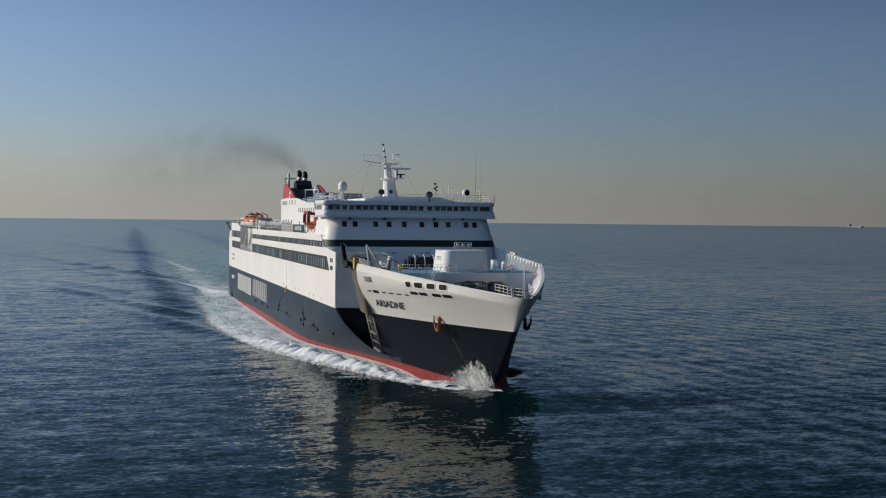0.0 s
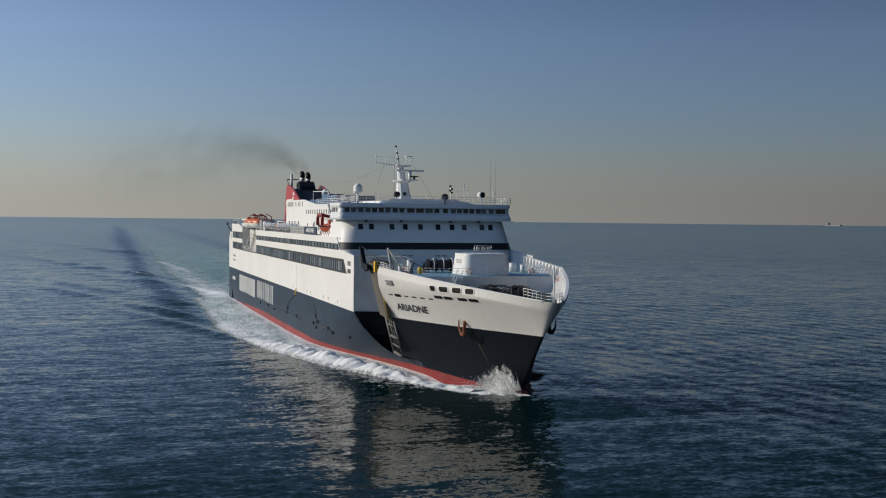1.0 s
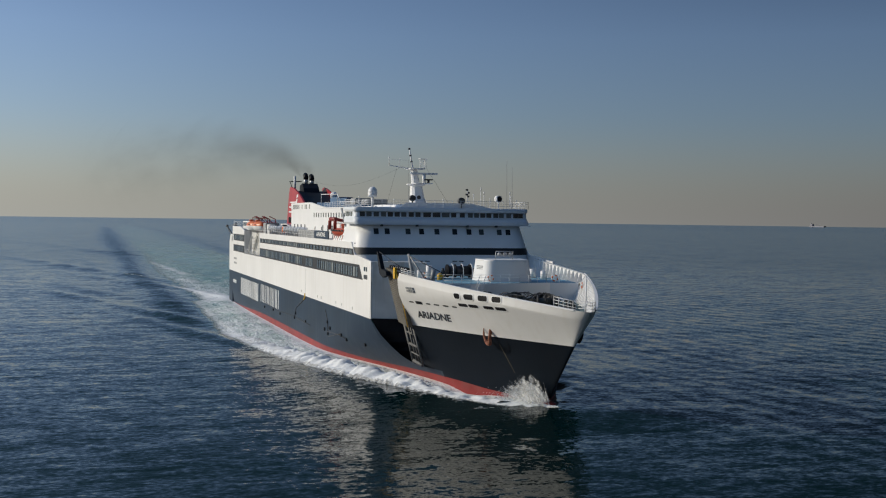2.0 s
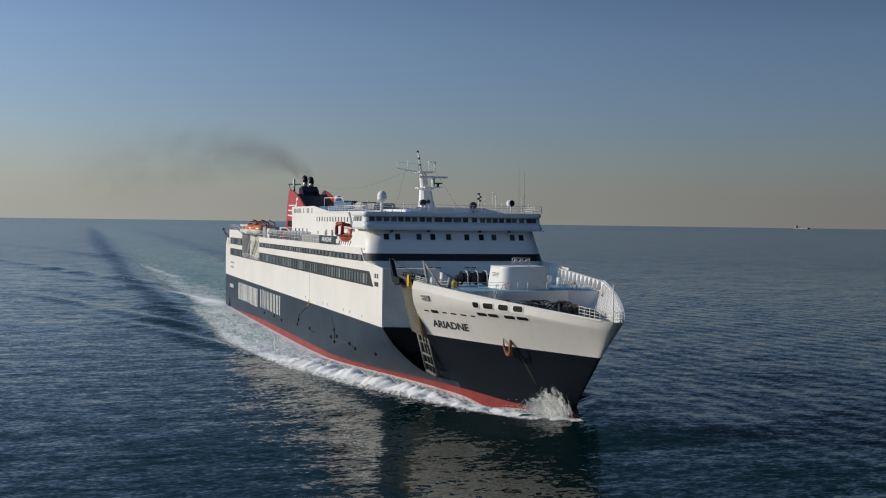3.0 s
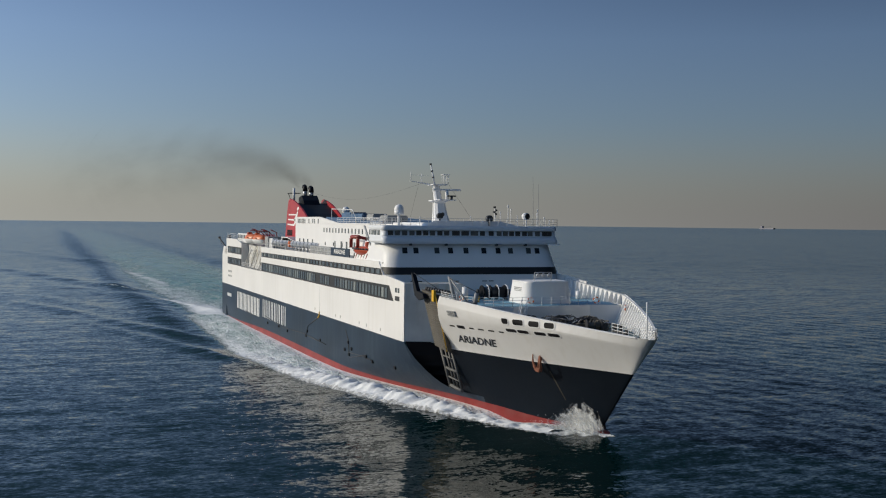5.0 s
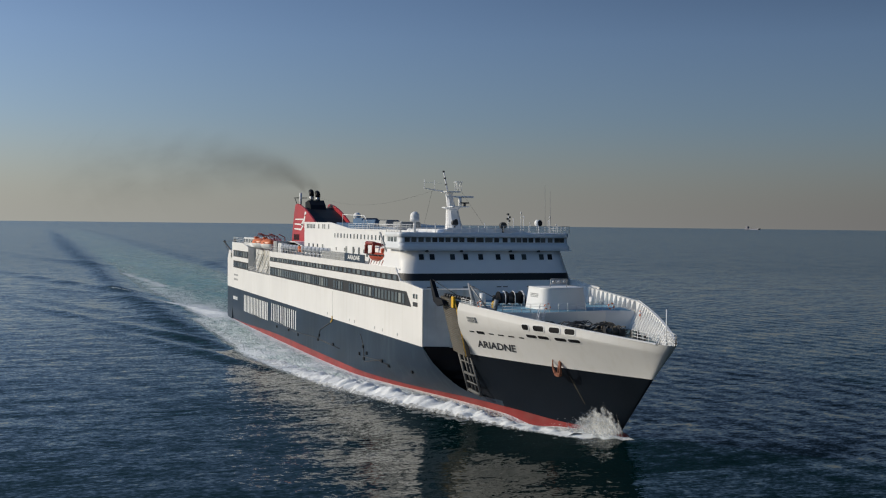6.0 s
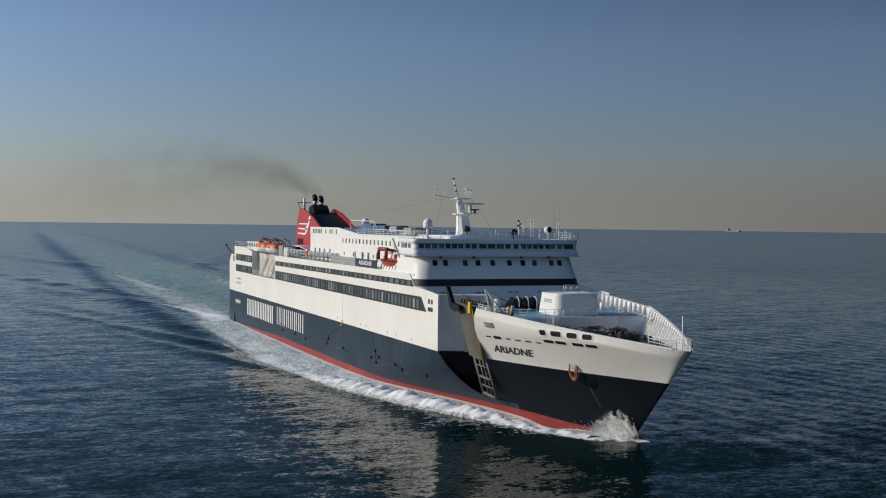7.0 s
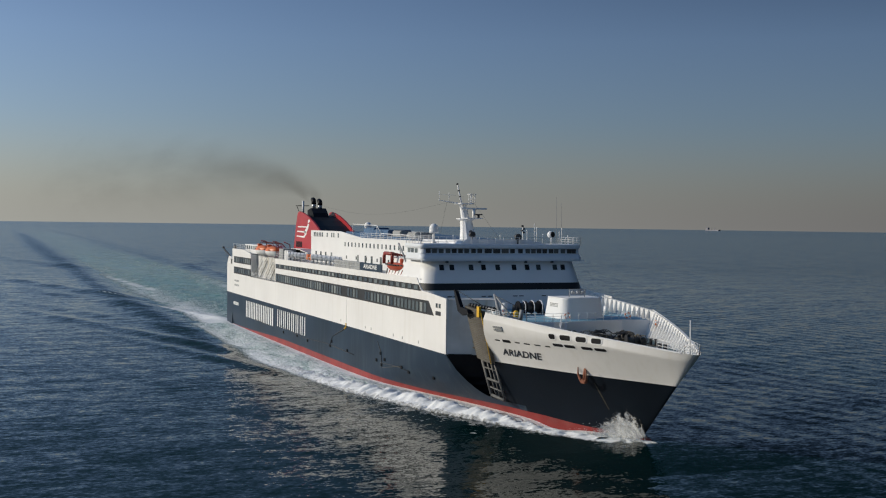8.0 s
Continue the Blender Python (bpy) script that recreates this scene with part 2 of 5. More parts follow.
        tint.data_type = "RGBA"
        tint.inputs["A"].default_value, tint.inputs["B"].default_value = SEA_BODY, (0.12, 0.33, 0.26, 1)
        l.new(maths("MULTIPLY", air.outputs["Fac"], maths("MULTIPLY_ADD", noise_at(0.07, 0.35, 0, 4, 0.6), 1.3, 0.2)), tint.inputs["Factor"])
        white = n.new("ShaderNodeMix")
        white.data_type = "RGBA"
        white.inputs["B"].default_value = (0.84, 0.86, 0.85, 1)
        l.new(tint.outputs["Result"], white.inputs["A"])
        l.new(cover.outputs["Result"], white.inputs["Factor"])
        l.new(white.outputs["Result"], bsdf.inputs["Base Color"])
        l.new(maths("MAXIMUM", wind.outputs["Result"], maths("MAXIMUM", maths("MULTIPLY", cover.outputs["Result"], 0.8), maths("MULTIPLY", air.outputs["Fac"], 0.2))), bsdf.inputs["Roughness"])
    return m


SEA_BODY = (0.0008, 0.0115, 0.0120, 1)
SEA_IOR = 1.215   # glare cut as by a polarising filter
SEA_RIDGE_TURN, SEA_RIDGE_SLOPE = 80.0, 0.036
SEA_LEE_SLOPE, WAKE_CHOP = 0.028, 0.065
# wavelets: size (1 / metres), stretch along the course, turn, slope along and across the course, detail
SEA_WAVELETS = ((0.02, 1.6, 20, 0.04, 0.03, 2), (0.06, 3.0, 5, 0.14, 0.06, 1), (0.24, 2.4, -9, 0.16, 0.08, 1), (0.6, 2.2, 12, 0.22, 0.12, 2), (1.8, 1.7, -5, 0.24, 0.15, 2))
WATER = water("sea_water")
WAKE_WATER = water("wake_water", wake=True)
FOAM = material("white_foam", (0.74, 0.76, 0.76), 0.85, spots=0.35, scale=0.8, grain=0.9, grain_scale=40)


def spray_material():
    m = material("spray", (0.82, 0.83, 0.82), 0.9, spots=0.12, scale=0.35, grain=0.3, grain_scale=30)
    n, l = m.node_tree.nodes, m.node_tree.links
    bsdf = n["Principled BSDF"]
    place, lace, cut = n.new("ShaderNodeTexCoord"), n.new("ShaderNodeTexNoise"), n.new("ShaderNodeMapRange")
    lace.inputs["Scale"].default_value, lace.inputs["Detail"].default_value = 2.2, 8
    thin = n.new("ShaderNodeAttribute")
    thin.attribute_name = "thin"
    drop = n.new("ShaderNodeMath")
    drop.operation = "SUBTRACT"
    l.new(place.outputs["Object"], lace.inputs["Vector"])
    l.new(lace.outputs["Fac"], drop.inputs[0])
    l.new(thin.outputs["Fac"], drop.inputs[1])
    cut.inputs["From Min"].default_value, cut.inputs["From Max"].default_value = 0.10, 0.60
    l.new(drop.outputs[0], cut.inputs["Value"])
    l.new(cut.outputs["Result"], bsdf.inputs["Alpha"])
    return m


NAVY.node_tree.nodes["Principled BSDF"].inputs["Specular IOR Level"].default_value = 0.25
NAVY_BOW_SHADE.node_tree.nodes["Principled BSDF"].inputs["Specular IOR Level"].default_value = 0.12
BLACK.node_tree.nodes["Principled BSDF"].inputs["Specular IOR Level"].default_value = 0.15
SPRAY = spray_material()


def smoke_material():
    m = material("diesel_smoke", (0.042, 0.035, 0.027), 1.0, spots=0.2, scale=4)
    n, l = m.node_tree.nodes, m.node_tree.links
    thick, place, billow = n.new("ShaderNodeAttribute"), n.new("ShaderNodeTexCoord"), n.new("ShaderNodeTexNoise")
    thick.attribute_name = "thick"
    billow.inputs["Scale"].default_value, billow.inputs["Detail"].default_value = 0.13, 5
    longer = n.new("ShaderNodeMapping")
    longer.inputs["Scale"].default_value = (0.14, 0.5, 0.9)
    l.new(place.outputs["Object"], longer.inputs["Vector"])
    l.new(longer.outputs["Vector"], billow.inputs["Vector"])
    span, out = n.new("ShaderNodeMapRange"), n.new("ShaderNodeMath")
    span.inputs["From Min"].default_value, span.inputs["From Max"].default_value = 0.18, 0.72
    l.new(billow.outputs["Fac"], span.inputs["Value"])
    out.operation = "MULTIPLY"
    l.new(thick.outputs["Fac"], out.inputs[0])
    l.new(span.outputs["Result"], out.inputs[1])
    l.new(out.outputs[0], n["Principled BSDF"].inputs["Alpha"])
    n["Principled BSDF"].inputs["Specular IOR Level"].default_value = 0.0
    return m


SMOKE = smoke_material()
HAZED = material("hazed_steel", (0.27, 0.27, 0.31), 0.8, spots=0.2, scale=20)

# ---- building helpers ----


def mesh_object(name, bm, mats, parent=None, label="", smooth=False):
    """One mesh object out of a bmesh, under its thing or part."""
    me = bpy.data.meshes.new(name)
    bm.normal_update()
    bm.to_mesh(me)
    bm.free()
    for m in (mats if isinstance(mats, (list, tuple)) else (mats,)):
        me.materials.append(m)
    if smooth:
        for p in me.polygons:
            p.use_smooth = True
    ob = new(name, me)
    ob.parent = parent
    if label:
        tagged(ob, label)
    return ob


def part(name, bm, mats, parent, label="", smooth=False):
    return mesh_object(name, bm, mats, parent, label, smooth)


def thing(name, label, category, group="", kind="", m=None):
    ob = new(name)
    if m is not None:
        ob.matrix_basis = m
    return tagged(ob, label, category, group, kind)


def box(bm, x0, x1, y0, y1, z0, z1, mat=0, bevel=0.0):
    v = [bm.verts.new((x, y, z)) for x in (x0, x1) for y in (y0, y1) for z in (z0, z1)]
    faces = [bm.faces.new([v[i] for i in q]) for q in ((0, 1, 3, 2), (4, 6, 7, 5), (0, 4, 5, 1), (2, 3, 7, 6), (0, 2, 6, 4), (1, 5, 7, 3))]
    for f in faces:
        f.material_index = mat
    if bevel:
        edges = list({e for f in faces for e in f.edges})
        bmesh.ops.bevel(bm, geom=edges, offset=bevel, segments=2, affect="EDGES")
    return bm


def prism(bm, outline, axis, a, b, mat=0):
    """An outline in the two axes other than the given one, drawn out from a to b."""
    def spot(p, k):
        q = list(p)
        q.insert(axis, k)
        return bm.verts.new(q)
    lo, hi = [spot(p, a) for p in outline], [spot(p, b) for p in outline]
    n = len(outline)
    fs = [bm.faces.new(lo[::-1]), bm.faces.new(hi)] + [bm.faces.new((lo[i], lo[(i + 1) % n], hi[(i + 1) % n], hi[i])) for i in range(n)]
    for f in fs:
        f.material_index = mat
    bmesh.ops.recalc_face_normals(bm, faces=fs)
    return bm


def tube(bm, points, r, sides=6, mat=0, r2=None):
    """A round bar along points, capped, tapering from r to r2."""
    points = [Vector(p) for p in points]
    rings = []
    for i, p in enumerate(points):
        d = (points[min(i + 1, len(points) - 1)] - points[max(i - 1, 0)]).normalized()
        a = d.orthogonal().normalized() if not rings else (axis0 - d * axis0.dot(d)).normalized()
        axis0 = a
        b = d.cross(a)
        rr = r if r2 is None else r + (r2 - r) * i / (len(points) - 1)
        rings.append([bm.verts.new(p + (a * math.cos(k) + b * math.sin(k)) * rr) for k in (2 * math.pi * s / sides for s in range(sides))])
    for s, e in zip(rings, rings[1:]):
        for i in range(sides):
            f = bm.faces.new((s[i], s[(i + 1) % sides], e[(i + 1) % sides], e[i]))
            f.material_index, f.smooth = mat, True
    bm.faces.new(rings[0][::-1]).material_index = mat
    bm.faces.new(rings[-1]).material_index = mat
    return bm


def ball(bm, x, y, z, rx, ry=None, rz=None, u=14, v=9, mat=0):
    m = Matrix.LocRotScale((x, y, z), None, (rx, ry or rx, rz or rx))
    made = bmesh.ops.create_uvsphere(bm, u_segments=u, v_segments=v, radius=1, matrix=m)
    for f in {f for w in made["verts"] for f in w.link_faces}:
        f.material_index, f.smooth = mat, True
    return bm


def bmnew():
    return bmesh.new()


def smooth(a, b, x):
    k = min(1.0, max(0.0, (x - a) / (b - a)))
    return k * k * (3 - 2 * k)


# ---- the sea ----


SEA_LEVEL = -0.75   # the bow wave rises to about 0


def build_sea():
    """One sheet out to the horizon. Its rim lifts a little, as far as the earth's own horizon stands above a flat sheet cut off there."""
    bm = bmnew()
    rings, sides = [6, 40, 90, 160, 260, 420, 700, 1100, 1700, 2400, 2900, 3300, 3800, 4300, 4700], 96
    mid = bm.verts.new((150, 0, SEA_LEVEL))
    last = None
    for r in rings:
        z = SEA_LEVEL + 12.6 * smooth(2900, 4700, r)
        ring = [bm.verts.new((150 + r * math.cos(2 * math.pi * i / sides), r * math.sin(2 * math.pi * i / sides), z)) for i in range(sides)]
        for i in range(sides):
            j = (i + 1) % sides
            bm.faces.new((mid, ring[i], ring[j]) if last is None else (last[i], ring[i], ring[j], last[j]))
        last = ring
    return tagged(mesh_object("sea", bm, WATER, smooth=True), "calm dark blue sea with small wind ripples", "sea", kind="structure")


sea = build_sea()

# ---- the ferry ----
ferry = thing("ferry", "large white and navy car ferry with a red funnel, under way", "ferry")
BEAM, NAVY_TOP, RED_TOP = 13.4, 7.25, 1.05


TIP = 11.3   # height of the stem's head
KNUCKLE = 0.9   # depth of the upright strake along the bulwark


def stem_x(z):
    return 183.4 + min(z, TIP)


def bulwark_top(x):
    return 13.9 - 2.6 * (x - 165.7) / 28.9


def bow_half(x, z):
    """Half breadth of the flared fore body: fine below, straight flare from the navy edge up to the full deck line."""
    d = stem_x(z) - x
    if d <= 0:
        return 0.0
    low = min(z, NAVY_TOP)
    round_off = math.sqrt(d * d + 2 * d * (0.15 + 0.06 * max(low, 0)))
    up = (max(0, low) / NAVY_TOP) ** 1.3
    y = (7.8 + 13.7 * up) * (1 - math.exp(-round_off / (8.5 + 35.5 * up))) * (1 - 0.30 * math.exp(-d / 6))
    if z > NAVY_TOP:
        k = min(1.0, (z - NAVY_TOP) / (bulwark_top(x) - KNUCKLE - NAVY_TOP))
        y += (30.0 * (1 - math.exp(-math.sqrt(d * d + 6.0 * d) / 58)) * (1 - 0.25 * math.exp(-d / 8)) - y) * k
    return min(BEAM, y)


def half(x, z):
    """Half breadth of the main hull at x, z."""
    start = 118 + 4.7 * min(max(z, 0), NAVY_TOP)
    w = 1 - smooth(start, 166, x)
    y = BEAM * w + bow_half(x, z) * (1 - w)
    if x < 45:
        y -= (1 - x / 45) ** 1.5 * 0.5 * max(0, 1 - max(z, -2) / 3.2)
    return y


def red_top(x):
    """Upper edge of the red bottom paint, which climbs towards the bow."""
    return 0.45 - 1.1 * (1 - smooth(6, 70, x)) + 0.55 * smooth(138, 164, x) - 0.45 * smooth(168, 179, x)


def strakes(x):
    r = red_top(x)
    return [r if z == RED_TOP else min(z, r - 0.1 * (3 - i)) if i < 3 else z for i, z in enumerate(LOW)]


def sill(x):
    """Upper edge of the hull's shoulder below the recess."""
    k = (x - 153.6) / 11.0
    return 1.7 + (NAVY_TOP - 1.7) * (1 - min(1, max(0, k))) ** 5.0


def skin(name, xs, zs_of, y_of, mats, mat_of, parent, flip, label=""):
    """A plated surface through stations; zs_of(x) are the heights of its strakes."""
    bm, last = bmnew(), None
    for x in xs:
        col = []
        for z in zs_of(x):
            px = x(z) if callable(x) else x
            col.append(bm.verts.new((px, y_of(px, z), z)))
        if last:
            for i in range(len(col) - 1):
                q = (last[i], col[i], col[i + 1], last[i + 1])
                try:
                    f = bm.faces.new(q[::-1] if flip else q)
                except ValueError:
                    continue
                f.smooth = True
                f.material_index = mat_of(i)
        last = col
    return part(name, bm, mats, parent, label)


LOW = [-2.5, -1.0, 0.0, RED_TOP, 2.0, 3.0, 4.2, 5.6, NAVY_TOP]
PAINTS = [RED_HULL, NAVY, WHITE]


def paint_of(i):
    return 0 if i < 3 else 1 if i < 8 else 2


def build_hull():
    aft = [10 + k * 4.0 for k in range(36)] + [151.5, 153.6]
    high = LOW + [9.5, 12.2]
    for side, flip in ((-1, False), (1, True)):
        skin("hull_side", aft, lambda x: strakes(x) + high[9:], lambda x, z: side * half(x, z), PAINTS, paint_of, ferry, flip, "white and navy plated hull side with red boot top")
        # shoulder that runs down under the recess on the starboard side, full height to port
        fwd = [153.6 + k * 1.0 for k in range(14)]
        if side < 0:
            skin("shoulder", fwd, lambda x: [-2.5, -1.0, 0.0] + [red_top(x) + (sill(x) - red_top(x)) * i / 5 for i in range(6)], lambda x, z: -half(x, z) , [RED_HULL, NAVY], lambda i: 0 if i < 3 else 1, ferry, flip)
        else:
            skin("shoulder", fwd, lambda x: high, lambda x, z: half(x, min(z, NAVY_TOP)) if z < NAVY_TOP else max(bow_half(x, z), BEAM * (1 - smooth(153, 175, x)) + bow_half(x, z) * smooth(153, 175, x)), PAINTS, paint_of, ferry, flip)
    # fore body
    def stations():
        for k in range(33):
            u = 1 - (1 - k / 32) ** 1.7
            yield lambda z, u=u: (162.4 + 0.44 * (z - NAVY_TOP)) * (1 - u) + stem_x(z) * u
    for side, flip in ((-1, False), (1, True)):
        n_high = 12
        bm, last = bmnew(), None
        for st in stations():
            col = []
            for i in range(len(LOW) + n_high):
                if i < len(LOW):
                    z = strakes(st(0.0))[i]
                else:
                    x = st(TIP)
                    k = (i - len(LOW) + 1) / (n_high - 1)
                    z = NAVY_TOP + (bulwark_top(x) - KNUCKLE - NAVY_TOP) * k if k <= 1 else bulwark_top(x)
                x = st(z)
                col.append(bm.verts.new((x, side * bow_half(x, z), z)))
            if last:
                for i in range(len(col) - 1):
                    q = (last[i], col[i], col[i + 1], last[i + 1])
                    f = bm.faces.new(q[::-1] if flip else q)
                    f.smooth, f.material_index = i < len(col) - 2, paint_of(i)
            last = col
        bmesh.ops.remove_doubles(bm, verts=bm.verts, dist=0.001)
        part("bow_side", bm, [RED_HULL, NAVY_BOW_SHADE, WHITE], ferry, "flared white and navy bow plating")


build_hull()

# ---- superstructure ----
ABOARD = []   # loose things that sail with the ferry


def aboard(ob):
    ABOARD.append(ob)
    return ob


def rounded(bm, levels, back, r=2.2, mat=0, top=True):
    """A house with a raked front and rounded front corners. levels: height, front, half width."""
    last = None
    for z, front, w in levels:
        ring = [(back, -w)]
        ring += [(front - r + r * math.sin(a), -w + r - r * math.cos(a)) for a in (k * math.pi / 12 for k in range(7))]
        ring += [(front - r + r * math.cos(a), w - r + r * math.sin(a)) for a in (k * math.pi / 12 for k in range(7))]
        ring += [(back, w)]
        ring = [bm.verts.new((x, y, z)) for x, y in ring]
        n = len(ring)
        if last:
            for i in range(n):
                f = bm.faces.new((last[i], last[(i + 1) % n], ring[(i + 1) % n], ring[i]))
                f.material_index, f.smooth = mat, 0 < i < n - 2
        last = ring
    if top:
        bm.faces.new(last).material_index = mat
    return bm


PANES = {}


def pane(parent, m, w, h, name="pane", mat=None, depth=0.06):
    """A window pane of width w along x and height h, standing proud along -y, at the pose m."""
    key = (round(w, 2), round(h, 2), name, (mat or GLASS).name)
    if key not in PANES:
        bm = bmnew()
        box(bm, -w / 2, w / 2, -depth, 0.02, -h / 2, h / 2)
        me = bpy.data.meshes.new(name)
        bm.normal_update()
        bm.to_mesh(me)
        bm.free()
        me.materials.append(mat or GLASS)
        PANES[key] = me
    ob = new(name, PANES[key])
    ob.parent = parent
    ob.matrix_basis = m
    return ob


def railing(parent, points, height=1.05, step=1.8, name="railing", mat=None, r=0.035, bars=3):
    bm = bmnew()
    for a, b in zip(points, points[1:]):
        a, b = Vector(a), Vector(b)
        n = max(1, round((b - a).length / step))
        for i in range(n + 1):
            p = a.lerp(b, i / n)
            tube(bm, [p, p + Vector((0, 0, height))], r, 4)
        for k in range(bars):
            h = Vector((0, 0, height * (k + 1) / bars))
            tube(bm, [a + h, b + h], r * 0.9, 4)
    return part(name, bm, mat or WHITE_PLAIN, parent)


def build_superstructure():
    # upper hull side and its decks
    for side in (-1, 1):
        y0, y1 = sorted((side * (BEAM - 0.25), side * BEAM))
        bm = bmnew()
        prism(bm, [(55, 12.2), (153.6, 12.2), (153.6, 15.0), (149.5, 15.3), (146.0, 15.55), (144.0, 15.64), (141.8, 17.4), (55, 17.4)], 1, y0, y1)
        side_plate = part("upper_side", bm, WHITE, ferry, "white upper side plating with two dark window bands")
        if side < 0:
            bm = bmnew()
            prism(bm, [(55.5, 12.3), (149.0, 12.3), (146.9, 14.3), (55.5, 14.15)], 1, -BEAM - 0.03, -BEAM + 0.05)
            part("window_band", bm, BAND, side_plate)
            bm = bmnew()
            prism(bm, [(55.5, 15.3), (143.8, 15.55), (142.8, 16.45), (55.5, 16.25)], 1, -BEAM - 0.03, -BEAM + 0.05)
            part("window_band", bm, BAND, side_plate)
            x = 56.6
            while x < 146.3:
                if not (95.5 < x < 97 or 104 < x < 107.5 or 113.5 < x < 118):
                    pane(side_plate, pose(x, -BEAM - 0.03, 13.25), 1.05, 1.35)
                x += 1.62
            x = 57.2
            while x < 143:
                pane(side_plate, pose(x, -BEAM - 0.03, 15.8 + 0.0022 * (x - 55)), 1.55 if x > 110 else 1.25, 0.62)
                x += 2.65 if x > 110 else 2.2
            for x in (150.1, 151.2):
                pane(side_plate, pose(x, -BEAM, 13.85), 0.62, 0.62)
            bm = bmnew()
            box(bm, 149.7, 151.6, -BEAM - 0.05, -BEAM + 0.05, 12.45, 13.05, bevel=0.03)
            part("fairlead", bm, DARK, side_plate)
        bm = bmnew()
        prism(bm, [(10, 12.2), (31, 12.2), (31, 17.6), (24, 18.5), (10, 18.5)], 1, y0, y1)
        stern_plate = part("stern_side", bm, WHITE, ferry, "white stern side plating with dark window bands")
        if side < 0:
            for z0, z1 in ((12.3, 14.0), (15.0, 16.6)):
                bm = bmnew()
                box(bm, 12, 31.0, -BEAM - 0.03, -BEAM + 0.05, z0, z1)
                part("window_band", bm, BAND, stern_plate)
                for x in range(13, 30, 2):
                    pane(stern_plate, pose(x + 0.6, -BEAM - 0.03, (z0 + z1) / 2), 1.1, 1.1)
    # closing walls and decks
    bm = bmnew()
    box(bm, 10, 10.3, -BEAM + 0.25, BEAM - 0.25, 2.2, 18.4)
    part("transom", bm, [WHITE, NAVY], ferry)
    bm = bmnew()
    box(bm, 10.3, 31, -BEAM + 0.25, BEAM - 0.25, 17.5, 17.7)
    box(bm, 31, 55, -11.7, BEAM - 0.25, 17.2, 17.4)
    box(bm, 55, 143, -BEAM + 0.25, BEAM - 0.25, 17.15, 17.3)
    box(bm, 31, 55, -BEAM + 0.25, BEAM - 0.25, 12.0, 12.2)
    part("boat_deck", bm, GREY, ferry)
    bm = bmnew()
    box(bm, 31, 55, -11.7, -11.5, 12.2, 17.2)
    box(bm, 30.8, 31, -BEAM + 0.25, BEAM - 0.25, 12.2, 17.5)
    box(bm, 55, 55.2, -BEAM + 0.25, BEAM - 0.25, 12.2, 17.15)
    part("embarkation_wall", bm, RECESS, ferry, "grey walls of the open boarding recess")
    # stairs and frames in the open recess
    for k in (0, 1):
        bm = bmnew()
        a, b = Vector((34 + k * 10, -12.9, 12.3)), Vector((41 + k * 10, -12.9, 16.4))
        for dy in (0, 1.1):
            tube(bm, [a + Vector((0, dy, 0)), b + Vector((0, dy, 0))], 0.10, 5)
            tube(bm, [a + Vector((0, dy, 1)), b + Vector((0, dy, 1)), b + Vector((1.5, dy, 1))], 0.06, 5)
        for i in range(12):
            p = a.lerp(b, (i + 0.5) / 12)
            box(bm, p.x - 0.15, p.x + 0.15, p.y, p.y + 1.1, p.z - 0.03, p.z + 0.03)
        part("stair", bm, RECESS, ferry)
    railing(ferry, [(31.2, -13.25, 12.2), (54.8, -13.25, 12.2)])
    # stern casing: ramp housing past the transom
    for y0, y1 in ((-BEAM + 0.1, -BEAM + 2.2), (BEAM - 2.2, BEAM - 0.1)):
        bm = bmnew()
        prism(bm, [(3.4, 0.4), (4.2, -1.0), (10, -1.0), (10, 15.0), (8, 16.4), (5.2, 16.4), (3.2, 14.4)], 1, y0, y1)
        bmesh.ops.bisect_plane(bm, geom=bm.verts[:] + bm.edges[:] + bm.faces[:], plane_co=(0, 0, NAVY_TOP), plane_no=(0, 0, 1))
        for f in bm.faces:
            f.material_index = 1 if f.calc_center_median().z < NAVY_TOP else 0
        part("stern_post", bm, [WHITE, NAVY], ferry)
    # derrick over the stern
    bm = bmnew()
    tube(bm, [(9, -12.6, 16.0), (9.5, -12.6, 19.2)], 0.35, 8)
    tube(bm, [(9.3, -12.7, 15.2), (-1.8, -13.3, 18.3)], 0.2, 6)
    tube(bm, [(9.3, -12.7, 18.9), (-1.8, -13.3, 18.3)], 0.05, 4)
    tube(bm, [(-1.8, -13.3, 18.3), (4, -13, 15.0)], 0.05, 4)
    ball(bm, -1.8, -13.3, 18.4, 0.35)
    box(bm, 8, 10.5, -13.3, -11.9, 14.6, 15.8)
    part("derrick", bm, DARK, ferry, "black stern derrick with slack wires")
    railing(ferry, [(10.2, -13.2, 18.5), (24, -13.2, 18.5)], 1.2)
    bm = bmnew()
    box(bm, 18, 33, -12, -6, 17.7, 19.8, bevel=0.08)
    part("stern_house", bm, WHITE_PLAIN, ferry)
    for x in range(19, 33, 2):
        pane(ferry, pose(x + 0.3, -12.0, 19.1), 1.0, 0.9)

    # front house under the wheelhouse
    bm = bmnew()
    rounded(bm, [(12.6, 145.6, 13.36), (15.6, 145.2, 13.34), (16.7, 144.9, 13.28), (18.2, 144.3, 13.0), (20.1, 143.6, 12.6)], 128, 2.4)
    front = part("front_house", bm, WHITE_PLAIN, ferry, "white raked front of the accommodation")
    bm = bmnew()
    rounded(bm, [(15.68, 145.24, 13.40), (16.68, 144.96, 13.34)], 141, 2.4, top=False)
    part("front_band", bm, BAND, front, "dark window band across the front")
